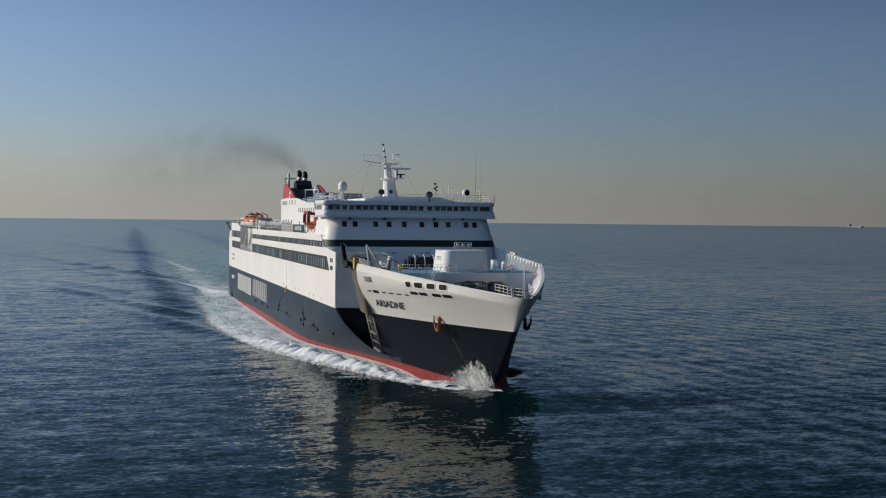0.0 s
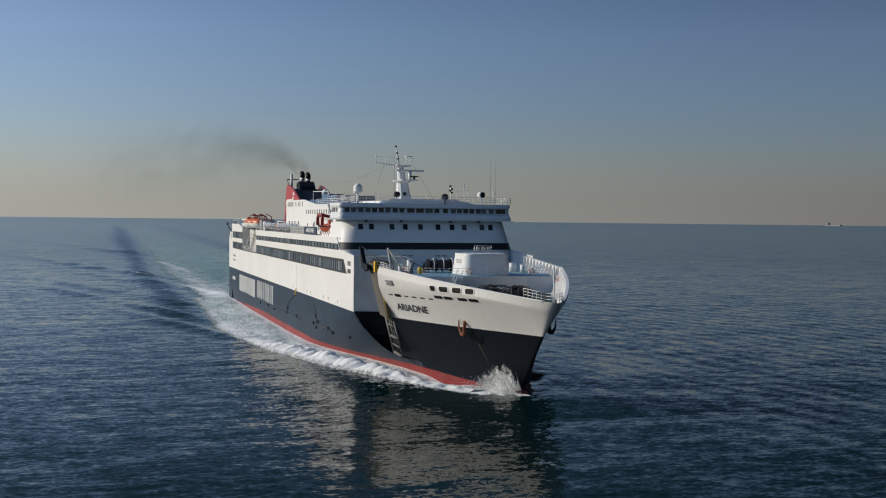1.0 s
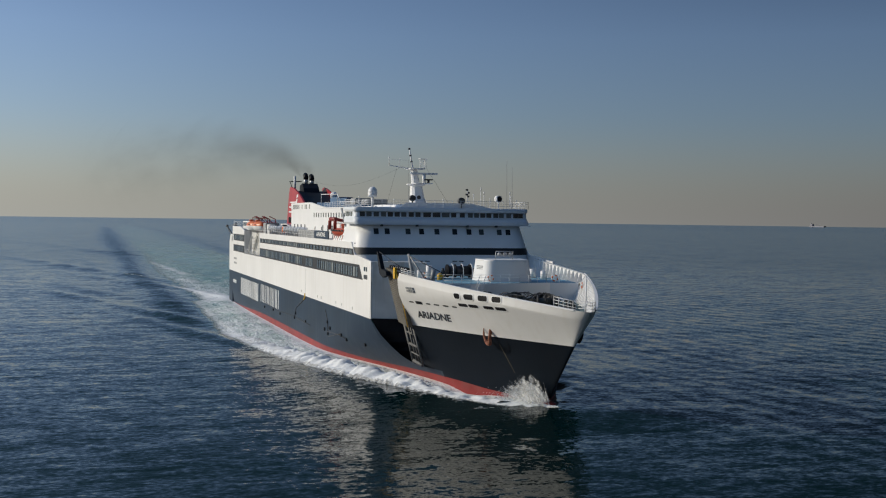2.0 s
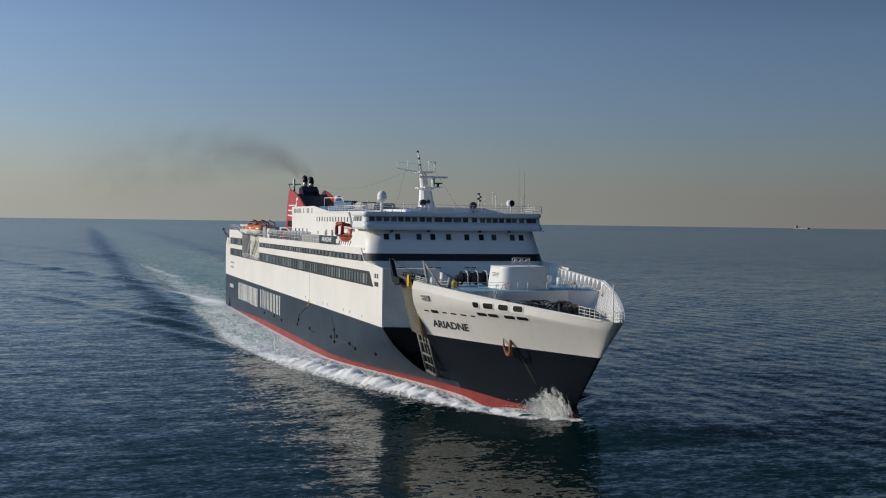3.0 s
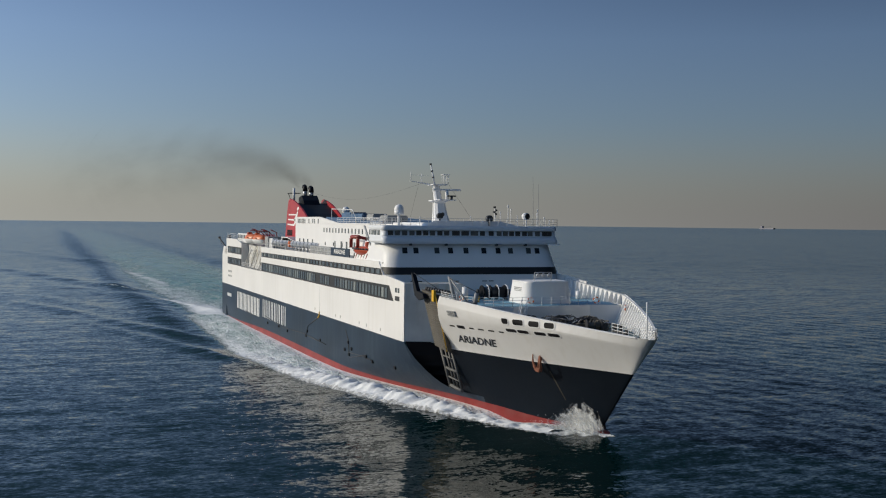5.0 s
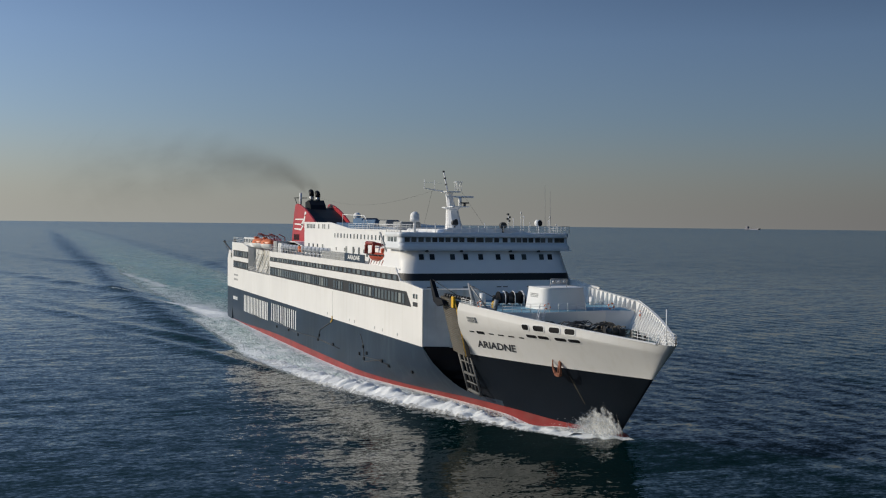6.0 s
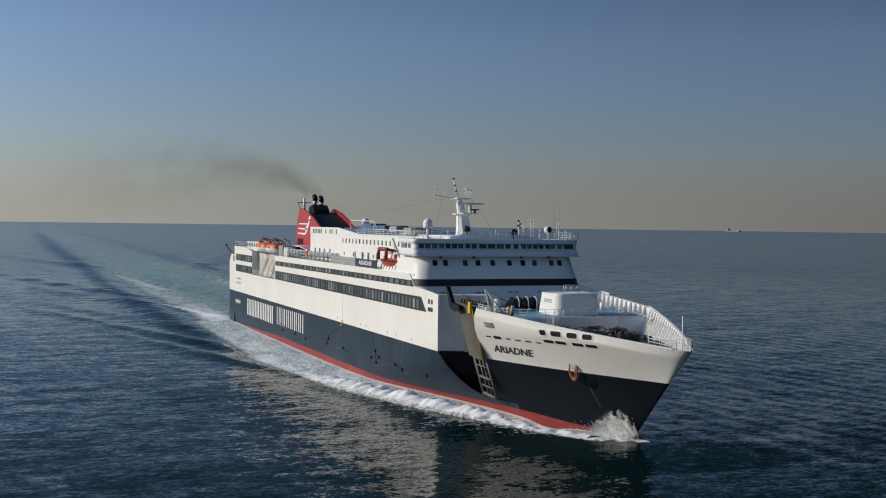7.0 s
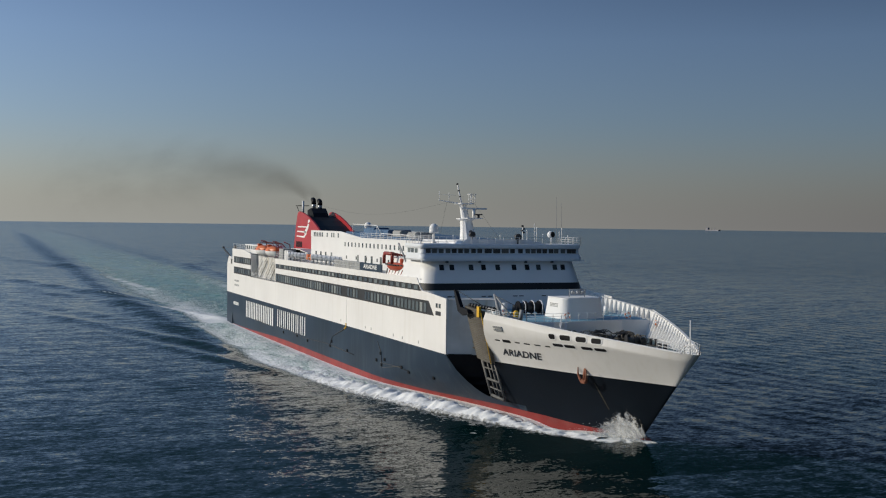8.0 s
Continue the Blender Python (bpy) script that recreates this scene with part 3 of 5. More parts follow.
    for y in (-10.28, -8.64, -5.52, -3.48, -1.14, 1.6, 3.81, 5.74, 8.57, 9.94):
        pane(front, pose(144.0, y, 19.0, -20, 0, 90), 0.72, 0.85, "pane", FRONT_GLASS)
    for y in (-9.5, -8.5, -4.0, -3.0, 1.2, 2.2, 6.0):
        pane(front, pose(145.45, y, 14.75, 0, 0, 90), 0.7, 0.12, "slot", DARK)

    # wheelhouse
    bm = bmnew()
    rounded(bm, [(20.0, 143.9, 13.35), (20.25, 144.1, 13.5), (21.0, 143.4, 13.42), (21.05, 143.3, 13.4)], 137.2, 0.8)
    wheel = part("wheelhouse", bm, BRIDGE_BLUE, ferry, "full-width wheelhouse in pale grey with a band of windows")
    bm = bmnew()
    rounded(bm, [(21.03, 143.40, 13.34), (21.9, 143.32, 13.3)], 137.4, 0.7)
    part("window_strip", bm, BRIDGE_BLUE, wheel)
    bm = bmnew()
    rounded(bm, [(21.88, 143.50, 13.42), (22.15, 143.55, 13.48), (22.5, 143.5, 13.45)], 136.9, 0.8)
    part("wheelhouse_roof", bm, BRIDGE_BLUE, wheel)
    widths = (-12.2, -11.2, -10.12, -9.03, -8.02, -7.01, -6.0, -4.88, -3.86, -2.46, -1.04, 0.38, 1.61, 2.96, 4.21, 5.18, 6.15, 7.12, 8.2, 9.09, 10.27, 11.37, 12.16)
    for i, y in enumerate(widths):
        pane(wheel, pose(143.36, y, 21.46, 0, 0, 90), 1.16 if -3 < y < 1 else 0.76, 0.66, "pane", FRONT_GLASS)
    for x in (138.4, 139.8, 141.4):
        pane(wheel, pose(x, -13.33, 21.46), 1.0, 0.66)
    bm = bmnew()
    box(bm, 143.8, 144.25, -13.5, 13.5, 19.93, 20.03)
    part("lip", bm, BRIDGE_BLUE, wheel)
    for y in (-9.5, -4.2, 3.5, 8.0):
        bm = bmnew()
        box(bm, 143.9, 144.4, y - 0.2, y + 0.2, 19.7, 20.0, bevel=0.05)
        part("floodlight", bm, DARK, wheel)
    # monkey island
    bm = bmnew()
    rounded(bm, [(22.5, 141, 6.5), (22.95, 140.6, 6.3)], 126, 1.5)
    part("monkey_island", bm, WHITE_PLAIN, ferry)
    bm = bmnew()
    prism(bm, [(-6.2, 22.5), (8.5, 22.5), (5.2, 23.2), (-5.0, 23.2)], 0, 141.0, 141.3)
    part("wind_screen", bm, WHITE_PLAIN, ferry)
    railing(ferry, [(137, -13.3, 22.5), (143.5, -13.3, 22.5), (143.6, 13.3, 22.5), (137, 13.3, 22.5)], 1.05, 1.3)
    railing(ferry, [(100, -8.6, 22.6), (136.5, -8.6, 22.6), (136.8, -13.2, 22.5)], 1.0, 2.2)


def build_upper_house():
    bm = bmnew()
    box(bm, 67, 137.3, -8.7, 8.7, 17.3, 22.5)
    house = part("upper_house", bm, WHITE_PLAIN, ferry, "long white deckhouse with small square windows")
    bm = bmnew()
    prism(bm, [(67, 22.5), (67, 23.75), (87.6, 23.75), (101, 22.7), (137.3, 22.7), (137.3, 22.5)], 1, -8.75, -8.45)
    prism(bm, [(67, 22.5), (67, 23.75), (87.6, 23.75), (101, 22.7), (137.3, 22.7), (137.3, 22.5)], 1, 8.45, 8.75)
    part("coaming", bm, WHITE_PLAIN, house)
    x = 91.0
    while x < 128:
        pane(house, pose(x, -8.7, 21.35), 0.55, 0.8)
        x += 2.15
    for i, x in enumerate((69.6, 70.8, 72.0, 73.2, 74.4, 75.6, 79.0, 82.2, 83.6, 86.6)):
        pane(house, pose(x, -8.7, 22.95), 0.75, 0.85)
    for x in (71, 74.5, 78, 82, 99, 103.5, 107, 112):
        pane(house, pose(x, -8.7, 18.75), 0.9, 1.5)
    for x in range(92, 132, 6):
        pane(house, pose(x, -8.7, 18.9), 0.5, 0.6)
    # blue sloped skylight roof abaft the wheelhouse
    bm = bmnew()
    prism(bm, [(88, 22.5), (88, 23.75), (101, 23.4), (124, 23.0), (124, 22.5)], 1, -7.6, 7.6)
    part("roof_deck", bm, BLUE_DECK, house, "blue painted roof deck")
    for x0, x1, y0, y1, z in ((97, 103, -7, -4, 24.6), (104, 112, -7.4, -3, 24.3), (113, 117, -7, -5, 24.2), (119, 123, -6.5, -3, 24.0)):
        bm = bmnew()
        box(bm, x0, x1, y0, y1, 22.9, z, bevel=0.15)
        part("ventilation_unit", bm, BLUE_DECK if x0 < 110 else GREY, house)
    bm = bmnew()
    ball(bm, 98, -6.5, 24.9, 0.7)
    tube(bm, [(98, -6.5, 22.9), (98, -6.5, 24.8)], 0.3, 8)
    part("cowl", bm, WHITE_PLAIN, house)
    for pts in ([(93, -7.8, 24.2), (93, -7.8, 25.2), (107, -7.8, 25.0), (109, -7.8, 23.8)], [(110, -8.0, 23.6), (124, -8.0, 23.5), (124, -8.0, 22.6)]):
        bm = bmnew()
        tube(bm, pts, 0.07, 5)
        for p in pts:
            tube(bm, [p, (p[0], p[1], 22.6)], 0.06, 5)
        part("guard_rail", bm, WHITE_PLAIN, house)
    railing(ferry, [(55.2, -13.25, 17.4), (124, -13.25, 17.4)], 1.1, 2.4, r=0.03, bars=2)
    # dark sign panel on the rail with the ship's name
    bm = bmnew()
    box(bm, 114.6, 126.1, -13.42, -13.30, 17.45, 18.75, bevel=0.02)
    sign = part("name_board", bm, NAVY, ferry, "navy board with the white ship's name")
    lettering("ARIADNE", sign, lambda u, v: (116.6 + u * 7.0, -13.44, 17.8 + v * 0.7), LETTER)


def lettering(text, parent, place, mat, name="lettering"):
    """Letters with the built-in font, laid on a surface: place maps 0..1 along and 0..1 up to a point."""
    curve = bpy.data.curves.new(name, "FONT")
    curve.body, curve.resolution_u, curve.offset = text, 3, 0.02
    source = bpy.data.objects.new(name, curve)
    me = source.to_mesh()
    spots = [v.co.copy() for v in me.vertices]
    x0, x1 = min(p.x for p in spots), max(p.x for p in spots)
    y0, y1 = min(p.y for p in spots), max(p.y for p in spots)
    bm = bmnew()
    verts = [bm.verts.new(place((p.x - x0) / (x1 - x0), (p.y - y0) / (y1 - y0))) for p in spots]
    for p in me.polygons:
        try:
            bm.faces.new([verts[i] for i in p.vertices])
        except ValueError:
            pass
    source.to_mesh_clear()
    bpy.data.objects.remove(source)
    return part(name, bm, mat, parent)


build_superstructure()
build_upper_house()

# ---- funnel, mast and gear on the roofs ----


def build_funnel():
    profile = [(34.4, 17.4), (37.0, 25.0), (38.4, 27.6), (40, 27.9), (43.5, 27.5), (47.5, 26.7), (51.5, 25.6), (55, 24.4), (58.5, 23.0), (58.5, 17.4)]
    for side in (-1, 1):
        bm = bmnew()
        y = side * 4.0
        prism(bm, profile, 1, min(y, y - side * 0.35), max(y, y - side * 0.35))
        fin = part("funnel_side", bm, RED, ferry, "red funnel side plate")
        if side < 0:
            # the white running figure, as plain swept shapes
            shapes = [[(47.4, 25.1), (48.4, 25.4), (49.2, 25.5), (48.9, 26.0), (48.0, 26.0), (47.4, 25.7)],
                      [(44.6, 22.7), (46.2, 23.0), (47.7, 24.0), (48.4, 25.0), (47.4, 25.0), (46.4, 24.2), (44.4, 23.3)],
                      [(38.6, 24.2), (46.4, 24.15), (46.8, 24.45), (38.8, 24.45)],
                      [(38.0, 23.1), (45.6, 22.95), (46.0, 23.3), (38.3, 23.4)],
                      [(37.6, 22.0), (44.4, 21.8), (46.5, 22.8), (45.6, 23.0), (44.0, 22.2), (37.8, 22.3)]]
            bm = bmnew()
            for s in shapes:
                prism(bm, s, 1, -4.04, -3.95)
            part("emblem", bm, LETTER, fin, "white swept emblem")
            bm = bmnew()
            for k in range(6):
                box(bm, 37.4 + k * 0.9, 38.0 + k * 0.9, -4.05, -3.9, 19.6, 20.9)
            part("louvre", bm, BLACK, fin)
    bm = bmnew()
    prism(bm, [(37.6, 17.4), (38.0, 26.6), (40, 27.0), (43.6, 26.7), (48, 25.7), (52, 24.6), (56.5, 23.0), (57.5, 17.4)], 1, -3.62, 3.62)
    part("funnel_casing", bm, BLACK, ferry, "black sloping funnel casing")
    bm = bmnew()
    prism(bm, [(38.6, 26.0), (38.5, 28.2), (41.4, 28.7), (43.2, 27.6), (44.6, 26.0)], 1, -1.7, 1.9)
    part("uptake_platform", bm, BLACK, ferry)
    for x, y, top in ((39.3, -0.4, 30.8), (40.7, 0.7, 30.5)):
        bm = bmnew()
        tube(bm, [(x, y, 28.4), (x, y, top - 0.9)], 0.5, 12)
        pipe = part("exhaust_pipe", bm, STEEL, ferry, "steel exhaust pipe with a sooty mouth", True)
        bm = bmnew()
        tube(bm, [(x, y, top - 1.1), (x, y, top - 0.6), (x - 0.3, y, top - 0.2), (x - 0.8, y, top - 0.05)], 0.57, 12)
        part("pipe_mouth", bm, BLACK, pipe, "sooty black mouth", True)
    bm = bmnew()
    tube(bm, [(39.4, -3.0, 27), (39.4, -3.0, 30.4)], 0.28, 8)
    part("steam_pipe", bm, WHITE_PLAIN, ferry)
    bm = bmnew()
    box(bm, 34.2, 37.4, -3.4, -1.0, 29.2, 29.35)
    tube(bm, [(34.4, -3.2, 29.3), (37.0, -3.2, 27.6)], 0.08, 5)
    part("gallery", bm, BLACK, ferry)
    bm = bmnew()
    for k in range(4):
        box(bm, 44 + 2 * k, 52 + 2 * k, -7.0, -4.2, 17.4, 19.4 - 0.2 * k)
    part("casing_house", bm, WHITE_PLAIN, ferry)


def build_mast():
    bm = bmnew()
    # hollow steel column that leans aft, with a slimmer neck above the platform
    rings = []
    for x, z, a, b in ((130.3, 22.5, 1.35, 1.3), (129.6, 24.4, 0.95, 1.0), (129.1, 26.0, 0.8, 0.85), (128.9, 26.25, 1.3, 1.35), (128.9, 26.4, 1.3, 1.35), (128.7, 26.42, 0.55, 0.6), (127.6, 28.75, 0.45, 0.5)):
        rings.append([bm.verts.new((x + a * sx, b * sy, z)) for sx, sy in ((-1, -0.6), (-0.6, -1), (0.6, -1), (1, -0.6), (1, 0.6), (0.6, 1), (-0.6, 1), (-1, 0.6))])
    for s, e in zip(rings, rings[1:]):
        for i in range(8):
            bm.faces.new((s[i], s[(i + 1) % 8], e[(i + 1) % 8], e[i]))
    bm.faces.new(rings[-1])
    mast = part("mast", bm, WHITE_PLAIN, ferry, "white steel radar mast")
    bm = bmnew()
    box(bm, 128.6, 131.0, -0.6, 2.2, 26.36, 26.5, bevel=0.05)
    part("platform", bm, WHITE_PLAIN, mast)
    bm = bmnew()
    box(bm, 126.2, 129.0, -0.9, 1.5, 28.72, 28.9, bevel=0.05)
    part("platform", bm, WHITE_PLAIN, mast)
    bm = bmnew()
    prism(bm, [(-4.0, 29.3), (0, 28.65), (1.9, 28.85), (1.9, 28.95), (0, 28.9), (-4.0, 29.4)], 0, 126.95, 127.15)
    part("yardarm", bm, WHITE_PLAIN, mast)
    for y, z0 in ((-3.9, 29.4), (-2.2, 29.2), (1.8, 28.95)):
        bm = bmnew()
        tube(bm, [(127, y, z0), (127, y, z0 + 1.4)], 0.05, 5)
        part("signal_lamp_post", bm, WHITE_PLAIN, mast)
    for a, b in (((127, -3.9, 30.3), (127, -1, 30.2)),):
        bm = bmnew()
        tube(bm, [a, b], 0.025, 4)
        part("yard_rail", bm, WHITE_PLAIN, mast)
    bm = bmnew()
    tube(bm, [(127.0, 0, 28.9), (125.9, -0.3, 32.2)], 0.17, 8, r2=0.09)
    part("topmast", bm, WHITE_PLAIN, mast)
    for z in (30.0, 31.0, 32.1):
        bm = bmnew()
        tube(bm, [(126.6 - 0.33 * (z - 30), -0.1 * (z - 29), z - 0.13), (126.6 - 0.33 * (z - 30), -0.1 * (z - 29), z + 0.13)], 0.2, 8)
        part("navigation_lamp", bm, DARK, mast)
    bm = bmnew()
    box(bm, 129.5, 129.9, -1.2, 3.4, 27.85, 28.15, bevel=0.08)
    tube(bm, [(129.7, 1.1, 26.4), (129.7, 1.1, 27.9)], 0.28, 8)
    part("radar_scanner", bm, WHITE_PLAIN, mast)
    bm = bmnew()
    box(bm, 130.3, 130.6, 0.9, 2.3, 26.95, 27.15, bevel=0.05)
    tube(bm, [(130.4, 1.6, 26.4), (130.4, 1.6, 27)], 0.22, 8)
    part("radar_scanner", bm, DARK, mast)
    bm = bmnew()
    tube(bm, [(131.7, -0.3, 24.2), (131.75, -0.3, 24.2)], 0.32, 12)
    part("horn", bm, DARK, mast)
    bm = bmnew()
    for sx, sy in ((128.0, 0.9), (128.7, 0.9), (128.0, 1.7), (128.7, 1.7)):
        tube(bm, [(sx, sy, 28.9), (sx, sy, 30.5)], 0.05, 5)
    box(bm, 127.8, 128.9, 0.7, 1.9, 30.35, 30.42)
    part("antenna_frame", bm, WHITE_PLAIN, mast)
    for y in (-5.2, 4.6):
        bm = bmnew()
        tube(bm, [(127, y * 0.5, 29), (130 + (3 if y > 0 else 0), y, 22.6)], 0.015, 4)
        part("stay", bm, DARK, mast)
    # aerial from mast to funnel
    bm = bmnew()
    pts = [Vector((126.5, -1.5, 29.2)).lerp(Vector((45, -1, 29.5)), k / 14) - Vector((0, 0, 2.2 * math.sin(math.pi * k / 14))) for k in range(15)]
    tube(bm, pts, 0.012, 4)
    part("aerial_wire", bm, DARK, ferry)

    def domed(x, y, z, r):
        bm = bmnew()
        tube(bm, [(x, y, 22.4), (x, y, z - r * 0.6)], r * 0.3, 8)
        ball(bm, x, y, z, r, r, r * 1.1)
        tube(bm, [(x, y, z - r), (x, y, z - r * 0.1)], r * 0.98, 14)
        part("radome", bm, WHITE_PLAIN, ferry, "white satellite radome", True)
    domed(139.0, -9.6, 24.75, 0.7)
    for x, y, z, r in ((140.5, -3.9, 23.9, 0.45), (141.5, 3.4, 23.6, 0.5)):
        bm = bmnew()
        tube(bm, [(x, y, 22.5), (x, y, z)], 0.12, 6)
        tube(bm, [(x - 0.3, y, z), (x + 0.35, y, z)], r, 14)
        part("searchlight", bm, DARK, ferry)
    bm = bmnew()
    tube(bm, [(141.0, 9.5, 22.5), (141.0, 9.5, 24.0)], 0.1, 6)
    tube(bm, [(140.5, 9.4, 24.0), (141.2, 9.6, 24.0)], 0.5, 14)
    part("searchlight", bm, WHITE_PLAIN, ferry)
    bm = bmnew()
    tube(bm, [(141.2, 9.6, 24.0), (141.26, 9.62, 24.0)], 0.43, 14)
    part("lens", bm, BLACK, ferry)
    # lamp mast with its stacked lamps
    bm = bmnew()
    tube(bm, [(140.8, 4.6, 22.5), (140.8, 4.6, 25.4)], 0.09, 6)
    part("lamp_post", bm, WHITE_PLAIN, ferry)
    for y, z in ((4.5, 25.3), (4.75, 24.85), (4.45, 24.6), (4.7, 24.3)):
        bm = bmnew()
        box(bm, 140.6, 141.0, y - 0.16, y + 0.16, z - 0.13, z + 0.13, bevel=0.04)
        part("signal_lamp", bm, DARK, ferry)
    for x, y, h in ((138.5, -6.2, 1.3), (138.4, -11.5, 1.6), (140.4, 0.9, 1.4), (139, 6.2, 2.2), (140, 7.0, 3.2), (139.2, 7.8, 2.6), (140, 8.5, 1.6), (141, 11.3, 2.6), (141, 12.4, 1.4), (137, 13.0, 2.0)):
        bm = bmnew()
        tube(bm, [(x, y, 22.5), (x, y, 22.5 + h)], 0.045, 5)
        tube(bm, [(x, y, 22.5 + h * 0.84), (x, y, 22.5 + h)], 0.085, 6)
        part("antenna", bm, WHITE_PLAIN, ferry)
    for x, y, h in ((134, -2.6, 7.5), (138, 12.0, 7.5), (138, 12.9, 6.5)):
        bm = bmnew()
        tube(bm, [(x, y, 22.5), (x - 0.3, y, 22.5 + h)], 0.04, 4, r2=0.02)
        part("whip_antenna", bm, GREY, ferry)


build_funnel()
build_mast()

# ---- recess, foredeck and bow ----


def build_recess():
    bm = bmnew()
    # forward bulkhead of the wide hull, rounded at its outer edge
    prism(bm, [(153.0, -BEAM), (153.5, -BEAM + 0.05), (153.75, -BEAM + 0.5), (154.4, -11.6), (155.3, -9.8), (156.7, -6.4), (153.0, -6.4)], 2, NAVY_TOP, 15.0)
    part("recess_bulkhead", bm, RECESS, ferry, "grey stained bulkhead of the side recess")
    bm, last = bmnew(), None
    for z in (-1.0, 0.0, 1.05, 2.0, 3.0, 4.2, 5.6, NAVY_TOP + 0.1):
        cur = [bm.verts.new(p) for p in ((153.9, -half(153.9, min(z, NAVY_TOP)) + 0.12, z), (156.7, -6.3, z))]
        if last:
            bm.faces.new((last[0], last[1], cur[1], cur[0]))
        last = cur
    box(bm, 154.4, 168, -6.4, -6.2, -1.0, 11.6)
    part("recess_wall", bm, BLACK, ferry, "black inner wall of the side recess")
    # stains and the guide on the bulkhead edge
    for z in (8.2, 9.0, 9.8, 10.9, 11.7, 12.6):
        bm = bmnew()
        box(bm, 155.2, 155.85, -10.0, -8.9, z, z + 0.16, bevel=0.03)
        part("guide_bracket", bm, GRATE, ferry)
    # stowed ramp, hinged along the bow's after edge
    bm = bmnew()
    a, b, c, d = (157.9, -12.3, 14.4), (163.3, -12.3, 14.0), (163.6, -10.8, 7.0), (158.9, -10.6, 7.3)
    prism(bm, [(a[0], a[2]), (b[0], b[2]), (c[0], c[2]), (d[0], d[2])], 1, -0.25, 0.25)
    for v in bm.verts:
        v.co.y += -12.2 + (14.4 - v.co.z) / 7.4 * 1.6
    ramp = part("side_ramp", bm, GRATE, ferry, "stowed brown steel ramp with grip bars")
    n = 26
    for i in range(n):
        k = (i + 0.5) / n
        p, q = Vector((a[0], 0, a[2])).lerp(Vector((d[0], 0, d[2])), k), Vector((b[0], 0, b[2])).lerp(Vector((c[0], 0, c[2])), k)
        bm = bmnew()
        y = -12.2 + 7.4 * k / 7.4 * 1.6 - 0.28
        tube(bm, [(p.x + 0.1, y, p.z), (q.x - 0.1, y, q.z)], 0.05, 4)
        part("grip_bar", bm, FRAME, ramp)
    bm = bmnew()
    tube(bm, [(b[0] + 0.05, -12.5, b[2]), (c[0] + 0.05, -11.0, c[2])], 0.07, 5)
    part("ramp_edge", bm, YELLOW, ramp, "yellow painted ramp edge")
    # ladder-like frame under the ramp
    bm = bmnew()
    for x0, x1, foot, r in ((158.5, 159.9, 2.0, 0.26), (160.0, 161.3, 2.3, 0.15), (161.2, 162.5, 2.3, 0.15), (162.4, 163.8, 2.3, 0.18)):
        tube(bm, [(x0, -10.0, 7.2), (x1, -9.0, foot)], r, 5)
    for k, r in ((0.03, 0.2), (0.22, 0.12), (0.52, 0.2), (0.74, 0.12), (0.96, 0.24)):
        p, q = Vector((158.5, -10.0, 7.1)).lerp(Vector((159.9, -9.0, 2.1)), k), Vector((162.4, -10.0, 7.1)).lerp(Vector((164.0, -9.0, 1.9)), k)
        tube(bm, [p, q], r, 5)
    part("ramp_frame", bm, FRAME, ferry)
    # black outrigger and pale derrick over the ramp
    bm = bmnew()
    prism(bm, [(155.5, 16.35), (155.9, 16.45), (157.9, 14.2), (160.2, 14.0), (160.6, 13.5), (158.6, 13.1), (157.0, 13.6)], 1, -13.1, -12.6)
    part("outrigger", bm, BLACK, ferry, "black outrigger arm over the ramp")
    bm = bmnew()
    tube(bm, [(165.6, -11.6, 16.4), (167.6, -11.4, 13.2)], 0.14, 6, r2=0.34)
    tube(bm, [(165.6, -11.6, 16.4), (169.0, -10.2, 13.2)], 0.10, 6)
    box(bm, 166.8, 169.2, -10.9, -9.2, 12.8, 13.5, bevel=0.1)
    tube(bm, [(169.4, -9.6, 13.4), (169.4, -9.4, 14.6)], 0.28, 8)
    part("derrick", bm, GREY, ferry, "pale grey deck derrick")
    bm = bmnew()
    tube(bm, [(166.0, -11.6, 16.2), (170.0, -8.0, 14.0)], 0.05, 4)
    tube(bm, [(156.2, -12.9, 16.4), (163.0, -11.5, 14.4)], 0.05, 4)
    part("guy_wire", bm, DARK, ferry)
    for k in range(9):
        x = 158.4 + k * 0.95
        bm = bmnew()
        tube(bm, [(x, -11.9, 14.5), (x + 0.5, -11.9, 14.5)], 0.28, 8)
        part("roller", bm, DARK, ferry)
    bm = bmnew()
    box(bm, 162.6, 163.4, -12.75, -12.45, 13.2, 14.6, bevel=0.03)
    part("marker", bm, YELLOW, ferry)


def inner_half(x, z):
    return max(0.05, bow_half(x, z) - 0.18)


